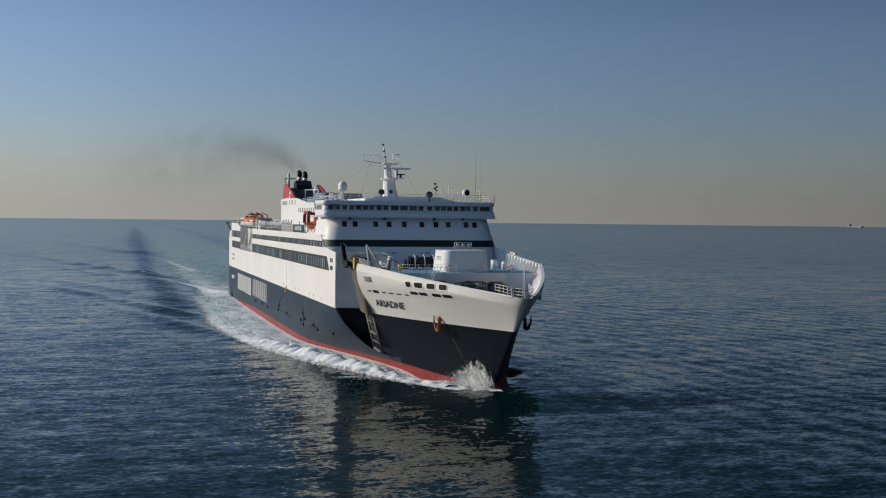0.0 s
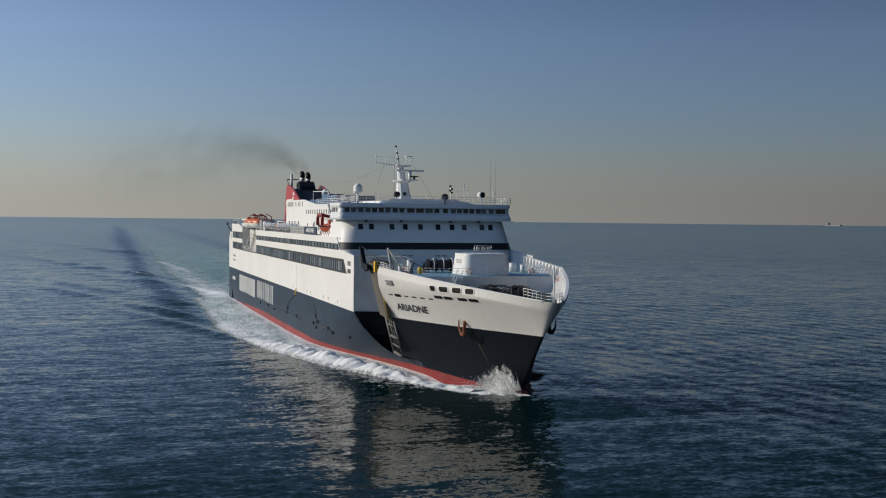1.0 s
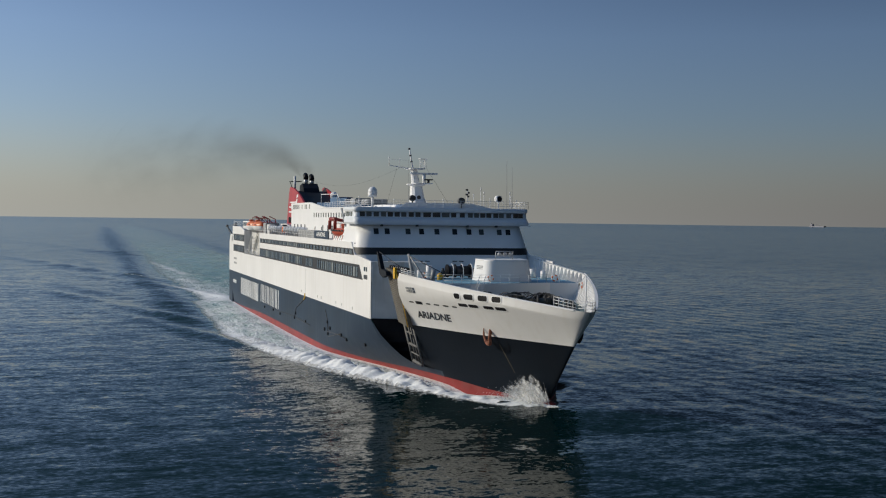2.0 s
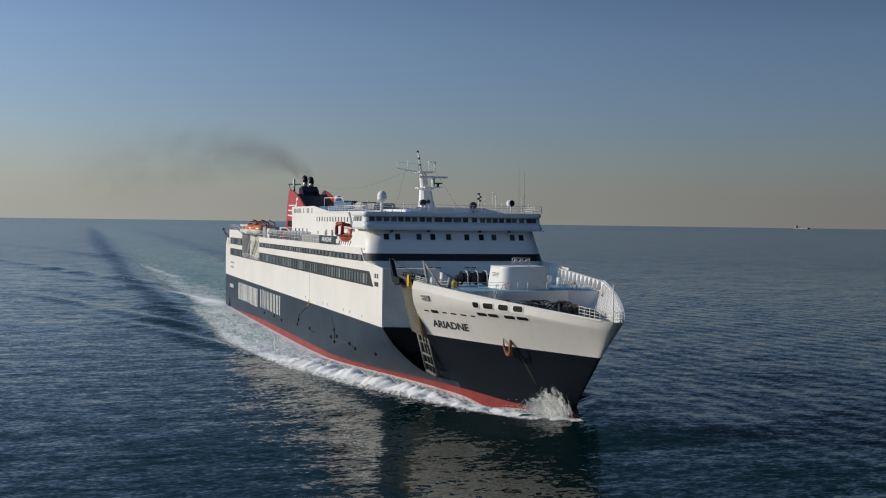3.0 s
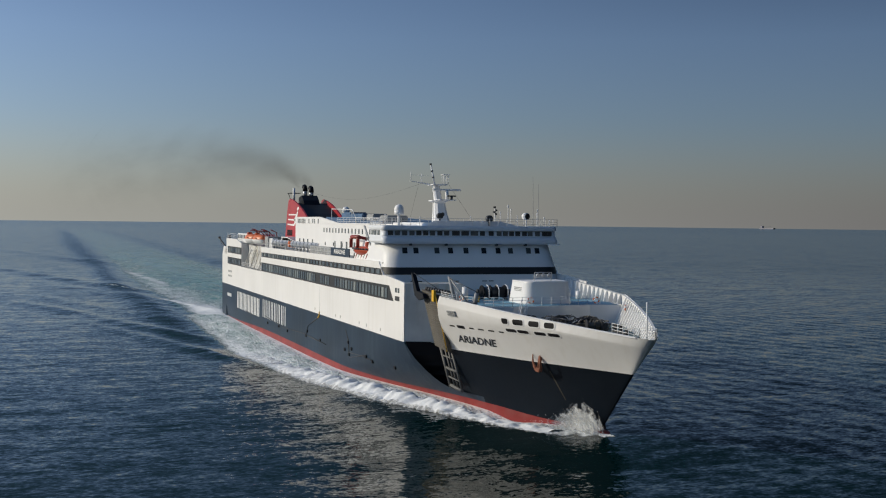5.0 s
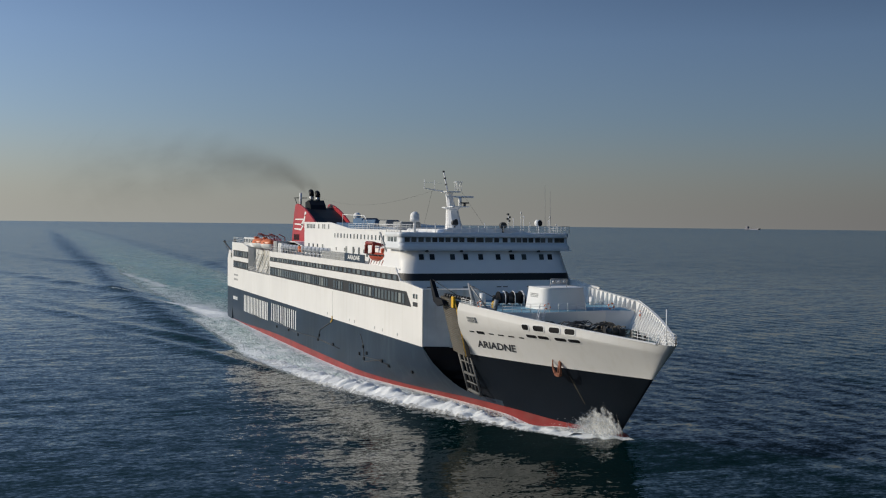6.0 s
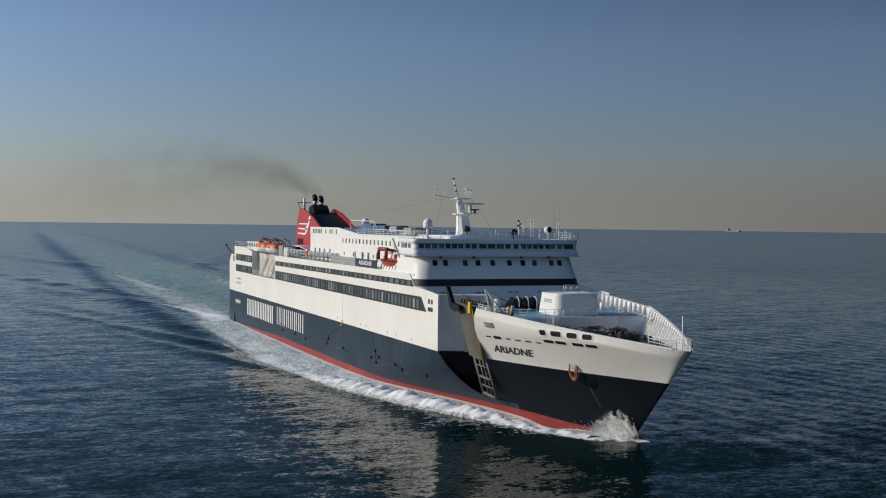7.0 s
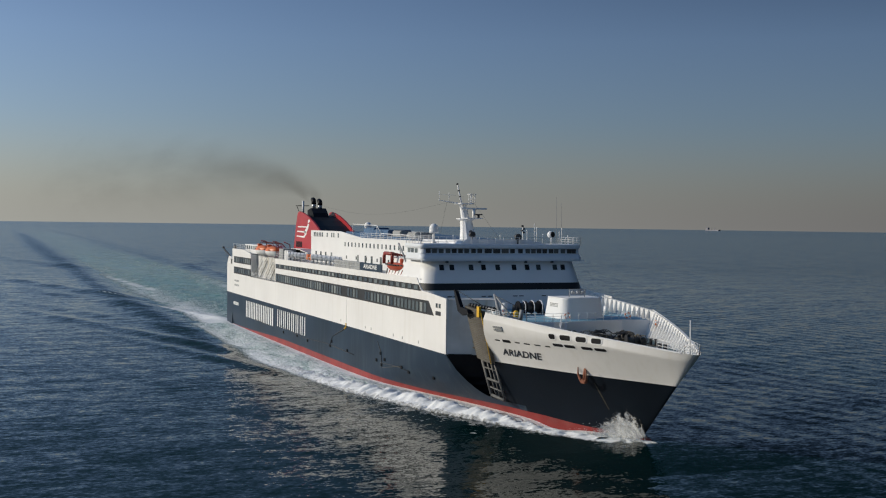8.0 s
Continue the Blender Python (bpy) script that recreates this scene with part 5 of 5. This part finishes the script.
def build_boats():
    lifeboat(38.8)
    lifeboat(48.4)
    rescue_boat()
    for k in range(4):
        canister(65.0 + 2.7 * k, -12.2)
    for k in range(6):
        canister(82.0 + 3.0 * k, -12.0)
    for x in (60.5, 62.2):
        bm = bmnew()
        box(bm, x - 0.7, x + 0.7, -12.6, -11.4, 17.3, 19.3, bevel=0.06)
        part("deck_locker", bm, WHITE_PLAIN, ferry)
    bm = bmnew()
    box(bm, 56, 59.5, -12.8, -10.0, 17.3, 19.6, bevel=0.06)
    part("deck_locker", bm, GREY, ferry)
    for x0 in (32, 34.5, 43.5, 46, 54):
        bm = bmnew()
        tube(bm, [(x0, -9.7, 17.4), (x0, -9.9, 20.4), (x0, -11.2, 21.0)], 0.11, 6)
        part("davit_post", bm, DAVIT_RED, ferry)
    # red reels and pale ducts between the house and the rail
    for x in (76.5, 79.0):
        bm = bmnew()
        tube(bm, [(x, -12.2, 18.4), (x, -11.4, 18.4)], 0.6, 14)
        part("hose_reel", bm, ORANGE, ferry)
    bm = bmnew()
    box(bm, 98, 114, -13.0, -12.4, 17.4, 18.7, bevel=0.05)
    part("deck_screen", bm, GREY, ferry)


def build_side_marks():
    # company name, as plain bars
    def bars(x, w, n, stroke, z0, z1, gap):
        for k in range(n):
            for s in (0, w - stroke):
                bm = bmnew()
                box(bm, x + s, x + s + stroke, -BEAM - 0.05, -BEAM + 0.05, z0, z1)
                part("letter_bar", bm, LETTER, ferry)
            x += w + gap
    bars(26.6, 2.5, 8, 0.82, 2.45, 6.3, 1.0)
    bars(57.6, 2.4, 7, 0.50, 2.8, 6.5, 0.95)
    bars(12.2, 0.7, 6, 0.3, 4.4, 5.2, 0.3)
    for z in (10.3, 9.2):
        for k in range(5):
            bm = bmnew()
            box(bm, 13 + k * 1.1, 13.7 + k * 1.1, -BEAM - 0.03, -BEAM + 0.02, z, z + 0.45)
            part("port_mark", bm, GREY, ferry)
    # seams, draught pipes, pads
    bm = bmnew()
    box(bm, 107.2, 107.35, -BEAM - 0.03, -BEAM + 0.02, 7.4, 12.0)
    part("seam", bm, RECESS, ferry)
    bm = bmnew()
    tube(bm, [(107.3, -BEAM - 0.05, 7.7), (107.3, -BEAM - 0.05, 7.0), (106.4, -BEAM - 0.05, 6.6)], 0.14, 6)
    part("pipe_end", bm, YELLOW, ferry)
    for pts in ([(106.4, 6.6), (99, 4.6), (97.5, 3.0)], [(60, 3.2), (78, 2.4), (95, 2.9), (112, 2.6)], [(126, 2.9), (134, 3.2), (138, 3.0)], [(124.4, 6.2), (126.2, 4.6), (126.6, 2.4)], [(127.0, 2.2), (136.0, 3.5)], [(36, 2.6), (50, 2.3)]):
        bm = bmnew()
        tube(bm, [(x, -half(x, z) - 0.03, z) for x, z in pts], 0.07, 5)
        part("hull_conduit", bm, DARK, ferry)
    for x, z in ((97.5, 2.7), (98.5, 3.6), (108.0, 2.9), (124, 3.1), (126.5, 2.6), (126, 4.4), (128, 3.6), (135.8, 3.3), (138.4, 2.9), (146.5, 3.0), (63, 2.0), (82, 2.1), (74, 2.3)):
        bm = bmnew()
        y = -half(x, z)
        box(bm, x - 0.35, x + 0.35, y - 0.15, y + 0.1, z - 0.25, z + 0.25, bevel=0.05)
        part("fender_pad", bm, BLACK, ferry)
    for x in (104, 118, 121, 132, 136, 143):
        bm = bmnew()
        box(bm, x - 0.18, x + 0.18, -BEAM - 0.06, -BEAM + 0.05, 7.7, 8.15, bevel=0.04)
        part("freeing_port", bm, RECESS, ferry)


build_boats()
build_side_marks()

# ---- wake, bow wave, smoke ----


def foam_edge(x):
    """How far the foam beside the hull reaches from the middle line."""
    spots = ((-1400, 27), (-300, 28), (-117, 27), (-48, 25), (18, 24.5), (60, 25.5), (90, 26.5), (110, 25), (133, 22.0), (155, 17.4), (166, 13.6), (176, 10.0), (184, 6.0), (187, 0.5))
    for (x0, y0), (x1, y1) in zip(spots, spots[1:]):
        if x <= x1:
            k = max(0.0, (x - x0) / (x1 - x0))
            return y0 + (y1 - y0) * k
    return 0.0


def side_of_hull(x):
    return half(min(max(x, 10), 166), 0) if x < 166 else bow_half(x, 0)


def water_level(x, a):
    """Mean surface: heaped up round the bow, lower along the midship hull."""
    off = a - max(0.0, side_of_hull(x))
    hollow = 0.62 * math.exp(-((x - 172) / 3.2) ** 2) * (1 - smooth(0.5, 3.0, off))
    return SEA_LEVEL * (1 - smooth(95, 165, x) * (1 - smooth(0, 30, off))) - hollow


def wake_middle(x):
    """The wake drifts off to port of the course."""
    return 0.021 * max(0.0, -x - 40) * smooth(-40, -300, x)


# diverging waves: where the crest leaves the hull, slope, length, height, width
CRESTS = ((137, 0.27, 130, 0.60, 2.4), (101, 0.30, 180, 0.55, 2.8), (58, 0.31, 170, 0.30, 3.2), (-15, 0.29, 200, 0.28, 4.0), (-64, 0.285, 330, 0.65, 4.0), (-290, 0.22, 420, 0.55, 7.0))


def stern_crest(s):
    """Starboard reach of the breaking wave that leaves the stern's corner."""
    return 11.6 + 0.20 * s


def wake_height(x, y):
    a, h = abs(y - wake_middle(x)), 0.0
    for x0, slope, length, height, width in CRESTS:
        s = x0 - x
        if -10 < s < length:
            line = 17 + slope * s
            k = (a - line) / width
            if -3 < k < 3:
                fade = smooth(-10, 60, s) * (1 - smooth(length * 0.45, length, s))
                h += height * fade * math.exp(-k * k) * (0.75 + 0.8 * noise.noise(Vector((s * 0.05, x0 * 0.37, 0))))
    # shoulder of the wake, the stern's breaking crests, and the churned water in it
    e = foam_edge(x)
    if x < 150:
        k = (a - e - 4.5) / 5.0
        h += 0.8 * math.exp(-k * k) * smooth(60, -30, x) * (1 - 0.55 * smooth(-100, -1500, x))
    if x < 6:
        s = 8 - x
        k = (a - stern_crest(s)) / 2.2
        h += 0.5 * math.exp(-k * k) * smooth(2, 10, s) * (1 - smooth(20, 80, s))
    if a < e:
        h += 0.28 * (noise.noise(Vector((x * 0.22, y * 0.3, 3))) + 0.4) * smooth(e, e - 5, a) * (1 - smooth(-60, -500, x))
    if 8 < x < 186:
        h *= smooth(0.2, 3.0, a - side_of_hull(x))
    return max(0.0, h)


def wake_foam(x, y):
    a, e = abs(y - wake_middle(x)), foam_edge(x)
    if x > 187:
        return 0.0
    if x > 8:
        inner = side_of_hull(x)
        if a < inner - 1.5:
            return 0.0
        k = (a - inner) / max(1.0, e - inner)
        front = smooth(40, 120, x)
        dense = 0.66 + 0.04 * front
        rim = 0.22 * math.exp(-((k - 0.9) / 0.16) ** 2) * smooth(60, 110, x)
        near = 0.25 * math.exp(-((a - inner) / 0.9) ** 2)
        lee = 1 - smooth(120, 150, x) if y > 0 else 1.0
        return max(0.0, (dense * (1 - smooth(0.80, 1.12, k)) + rim + near) * lee)
    s = 8 - x
    inside = 1 - smooth(e - 7, e + 1, a)
    f = (0.40 + 0.08 * (1 - smooth(30, 260, s))) * inside * (1 - 0.5 * smooth(300, 1500, s)) * (1 - smooth(1600, 2600, s))
    # white water that spreads from the hull's side along the wake's edges
    f += 0.17 * math.exp(-((a - e + 9) / 8.0) ** 2) * (1 - smooth(60, 520, s)) * inside
    f += 0.22 * smooth(11, 15, a) * inside * (1 - smooth(0, 60, s))
    # breaking crest from the stern's corner, ragged at its end
    rag = 0.35 * noise.noise(Vector((x * 0.11, 5.0, 0)))
    f += (0.85 + rag) * math.exp(-((a - stern_crest(s)) / 1.1) ** 2) * (1 - smooth(45, 85, s))
    # white caps on a diverging crest, and a streak within the wake
    cap = 27.5 + 0.27 * (-92 - x)
    f += (0.62 + rag) * math.exp(-((a - cap) / 1.1) ** 2) * smooth(-128, -112, x) * (1 - smooth(-92, -84, x))
    f += (0.20 + rag) * math.exp(-((y + 13 + 0.054 * (-140 - x)) / 1.6) ** 2) * smooth(-290, -230, x) * (1 - smooth(-140, -120, x))
    return max(0.0, f)


def wake_steep(x, y):
    """Short steep chop along both edges of the wake."""
    a, e = abs(y - wake_middle(x)), foam_edge(x)
    broad = 4.0 + 6.0 * smooth(-100, -900, x)
    crests = 0.0
    for x0, slope, length, height, width in CRESTS:
        s = x0 - x
        if 0 < s < length:
            k = (a - 17 - slope * s - 1.1 * width) / width
            crests += height * max(0.0, 0.6 + 1.2 * noise.noise(Vector((s * 0.05, x0 * 0.37, 0)))) * math.exp(-k * k) * smooth(0, 40, s) * (1 - smooth(length * 0.4, length, s))
    return 0.8 * crests + math.exp(-((a - e - 1.0 - 0.8 * broad) / broad) ** 2) * smooth(105, 55, x) * (1 - 0.5 * smooth(-400, -2200, x)) * (1.0 if y < 0 else 0.4)


def wake_air(x, y):
    a, e = abs(y - wake_middle(x)), foam_edge(x)
    if x > 8:
        return (1 - smooth(e - 6, e + 1, a)) * (smooth(180, 90, x) if y < 0 else smooth(140, 80, x))
    s = 8 - x
    return 0.8 * (1 - smooth(e * 0.6, e * 1.0, a)) * (1 - 0.7 * smooth(60, 900, s)) * (1 - smooth(1600, 2600, s))


def build_wake():
    xs, x = [], 204.0
    while x > -2700:
        xs.append(x)
        x -= 1.1 if x > 0 else 1.1 + 0.010 * -x
    n = 220
    bm_verts, foam, air, steep, faces = [], [], [], [], []
    for x in xs:
        reach = 42 + 0.30 * max(0, 160 - x) if x > -250 else 42 + 0.30 * 410
        for j in range(n + 1):
            u = -1 + 2 * j / n
            y = wake_middle(x) + math.copysign(reach * (0.35 * abs(u) + 0.65 * abs(u) ** 2.2), u)
            z = wake_height(x, y) + 0.06 + water_level(x, abs(y)) - SEA_LEVEL
            rim = max(smooth(0.9, 1.0, abs(u)), smooth(186, 204, x), smooth(-2400, -2700, x))
            bm_verts.append((x, y, SEA_LEVEL + z * (1 - rim) - 0.15 * rim))
            foam.append(wake_foam(x, y))
            air.append(wake_air(x, y))
            steep.append(wake_steep(x, y))
    for i in range(len(xs) - 1):
        for j in range(n):
            p = i * (n + 1) + j
            faces.append((p, p + n + 1, p + n + 2, p + 1))
    me = bpy.data.meshes.new("wake")
    me.from_pydata(bm_verts, [], faces)
    me.polygons.foreach_set("use_smooth", [True] * len(faces))
    for name, values in (("foam", foam), ("aerated", air), ("steep", steep)):
        me.attributes.new(name, "FLOAT", "POINT").data.foreach_set("value", values)
    me.materials.append(WAKE_WATER)
    ob = new("wake", me)
    return aboard(tagged(ob, "foaming wake with diverging waves behind the ferry", "wake", kind="structure"))


def build_bow_wave(side):
    """The breaking roll of white water along the forward hull."""
    verts, faces, n, m = [], [], 330, 18
    for i in range(n + 1):
        x = (182.4 if side < 0 else 174.0) - (92.0 if side < 0 else 82.0) * (i / n)
        inner, e = side_of_hull(x) - 0.3, foam_edge(x) + 0.2
        tall = (0.35 + 0.85 * smooth(178, 160, x)) * smooth(186, 181, x) * (1 - 0.75 * smooth(155, 95, x)) * smooth(92, 104, x) * (1.0 if side < 0 else 0.3)
        for j in range(m + 1):
            v = j / m
            # low by the hull, highest near the outer rim, then falling steeply
            lip = math.exp(-((v - 0.72) / 0.22) ** 2) + 0.06 * math.exp(-(v / 0.10) ** 2)
            p = Vector((x, side * (inner + (e - inner) * v), 0))
            rough = noise.fractal(Vector((x * 0.9, p.y * 0.9, 1.7)), 0.9, 2.1, 4)
            lumps = noise.noise(Vector((x * 0.28, p.y * 0.35, 9.1)))
            z = tall * lip * (0.85 + 0.4 * lumps) + 0.48 * rough * (0.35 + lip) * smooth(0.0, 0.25, v) * min(1.0, tall + 0.2) - 0.28 * (v > 0.97) - 0.02 + water_level(x, abs(p.y))
            verts.append((p.x + 0.2 * rough, p.y + side * (0.35 * lumps * v), z))
    for i in range(n):
        for j in range(m):
            a = i * (m + 1) + j
            q = (a, a + m + 1, a + m + 2, a + 1)
            faces.append(q if side < 0 else q[::-1])
    me = bpy.data.meshes.new("bow_wave")
    me.from_pydata(verts, [], faces)
    thin = [0.0] * len(verts)
    for i in range(n + 1):
        for j in range(m + 1):
            v, x = j / m, verts[i * (m + 1) + j][0]
            thin[i * (m + 1) + j] = -0.30 + 0.62 * smooth(0.84, 1.0, v) + 0.34 * smooth(140, 95, x) + 0.16 * math.exp(-((v - 0.32) / 0.18) ** 2)
    me.attributes.new("thin", "FLOAT", "POINT").data.foreach_set("value", thin)
    me.polygons.foreach_set("use_smooth", [True] * len(faces))
    me.materials.append(SPRAY)
    return aboard(tagged(new("bow_wave", me), "white breaking bow wave along the hull side", "bow wave", kind="structure"))


def build_spray(side):
    """Fan of water thrown up at the stem, with loose drops round it."""
    root = thing("bow_spray", "white spray thrown up at the stem", "spray")
    rng = random.Random(7 + side)
    for layer in range(7):
        verts, faces, thin, n, m = [], [], [], 46, 20
        for i in range(n + 1):
            u = i / n
            x = 186.0 - 6.2 * u
            base = bow_half(x, 0.5) + 0.15 + 0.3 * layer
            tall = (5.6 if side < 0 else 1.6) * (1 - 0.09 * layer) * (max(0.0, math.sin(math.pi * min(1, u ** 0.68))) ** 1.15) * (0.9 + 0.25 * noise.noise(Vector((u * 7, layer * 3.1, side))))
            for j in range(m + 1):
                v = j / m
                out = base + 0.25 + 1.7 * v * (0.6 + 0.2 * layer) * (0.4 + u)
                r = noise.fractal(Vector((x * 1.1, v * 3, layer * 5.0)), 0.9, 2.0, 4)
                verts.append((x - 1.3 * v * u + 0.14 * r, side * (out + 0.2 * r), tall * v * (1.25 - 0.4 * v) + 0.12 * r - 0.2))
                thin.append(0.05 + 0.03 * layer + 0.42 * v ** 1.6 + 0.30 * abs(2 * u - 1) ** 3 + 0.8 * v * (1 - smooth(0.0, 0.30, u)) + 0.12 * (1 - smooth(0.05, 0.22, v)) * (1 - smooth(0.4, 0.8, u)))
        for i in range(6, n):
            for j in range(m):
                a = i * (m + 1) + j
                faces.append((a, a + 1, a + m + 2, a + m + 1))
        me = bpy.data.meshes.new("spray_sheet")
        me.from_pydata(verts, [], faces)
        me.polygons.foreach_set("use_smooth", [True] * len(faces))
        me.attributes.new("thin", "FLOAT", "POINT").data.foreach_set("value", thin)
        me.materials.append(SPRAY)
        sheet = new("spray_sheet", me)
        sheet.parent = root
    bm = bmnew()
    for k in range(60):
        u = rng.random()
        x = 185.0 - 9 * u
        h = abs(rng.gauss(0, 1)) * 1.3 * math.sin(math.pi * min(1, (u + 0.05) ** 0.6)) + 0.3
        y = bow_half(x, 0.5) + 0.3 + abs(rng.gauss(0, 1.3)) * (0.4 + u)
        r = 0.015 + 0.035 * rng.random() ** 2
        m = Matrix.Translation((x, side * y, h)) @ Matrix.Rotation(rng.random() * 3, 4, "Y")
        bmesh.ops.create_icosphere(bm, subdivisions=1, radius=r, matrix=m)
    tagged(part("drops", bm, FOAM, root), kind="stuff")
    return aboard(root)


def build_smoke():
    """Thin diesel smoke: two long drifting wisps of soft, broken cover, bowed in section and widening down the wind."""
    root = thing("smoke_plume", "thin brown-grey diesel smoke trailing from the funnel", "smoke")
    for layer, (shift, weight) in enumerate(((0.0, 1.0), (2.5, 0.75))):
        verts, thick, faces, n, m = [], [], [], 90, 16
        for i in range(n + 1):
            s = 420 * (i / n) ** 1.8
            x, y = 37.3 - s, -0.4 - 0.07 * s - 0.00008 * s * s
            z = 30.9 + 8.5 * (1 - math.exp(-s / 24)) + 0.012 * s + (0.6 + 0.02 * s) * noise.noise(Vector((s * 0.045, layer * 4.3, 0)))
            r = 0.9 + 0.24 * s ** 0.74 + 0.012 * s
            strength = weight * (0.50 * math.exp(-s / 26) + 0.135 * (1 - smooth(60, 420, s))) * smooth(-1, 3, s)
            for j in range(m + 1):
                v = -1 + 2 * j / m
                bow = 0.7 * r * (1 - v * v)
                verts.append((x + shift - 0.3 * bow, y - bow + shift, z + r * v * 1.25))
                thick.append(strength * (1 - smooth(0.0, 1.0, abs(v))) ** 0.8)
        for i in range(n):
            for j in range(m):
                a = i * (m + 1) + j
                faces.append((a, a + 1, a + m + 2, a + m + 1))
        me = bpy.data.meshes.new("wisp")
        me.from_pydata(verts, [], faces)
        me.attributes.new("thick", "FLOAT", "POINT").data.foreach_set("value", thick)
        me.polygons.foreach_set("use_smooth", [True] * len(faces))
        me.materials.append(SMOKE)
        wisp = new("wisp", me)
        wisp.parent = root
    aboard(root)


def build_bulb():
    bm = bmnew()
    ball(bm, 182.0, 0, -1.15, 5.6, 1.8, 1.5, 24, 14)
    part("bulbous_bow", bm, RED_HULL, ferry)


def build_far_ship():
    """A cargo ship hull down on the horizon."""
    s = thing("cargo_ship", "grey cargo ship in the haze on the horizon", "ship", m=pose(-3420, 2560, 9.3, 0, 0, 12))
    bm = bmnew()
    prism(bm, [(-34, 0), (32, 0), (37, 5.5), (20, 4.6), (-35, 4.8)], 1, -6, 6)
    part("hull", bm, HAZED, s)
    bm = bmnew()
    box(bm, -30, -20, -5, 5, 4.6, 13, bevel=0.4)
    part("accommodation", bm, HAZED, s)
    for x in (-6, 10):
        bm = bmnew()
        tube(bm, [(x, 0, 4), (x, 0, 12)], 0.6, 6)
        tube(bm, [(x, 0, 10), (x + 7, 0, 12)], 0.4, 6)
        part("deck_crane", bm, HAZED, s)
    bm = bmnew()
    tube(bm, [(-29, 0, 12.5), (-29, 0, 16)], 1.2, 8)
    part("funnel", bm, HAZED, s)


build_wake()
build_bow_wave(-1)
build_spray(-1)
build_smoke()
build_bulb()
build_far_ship()


def motions():
    steps = [k * 0.5 for k in range(17)]
    for ob in [ferry] + ABOARD:
        base = ob.matrix_basis.copy()
        walk(ob, [(t, ferry_pose(t) @ base) for t in steps])


motions()
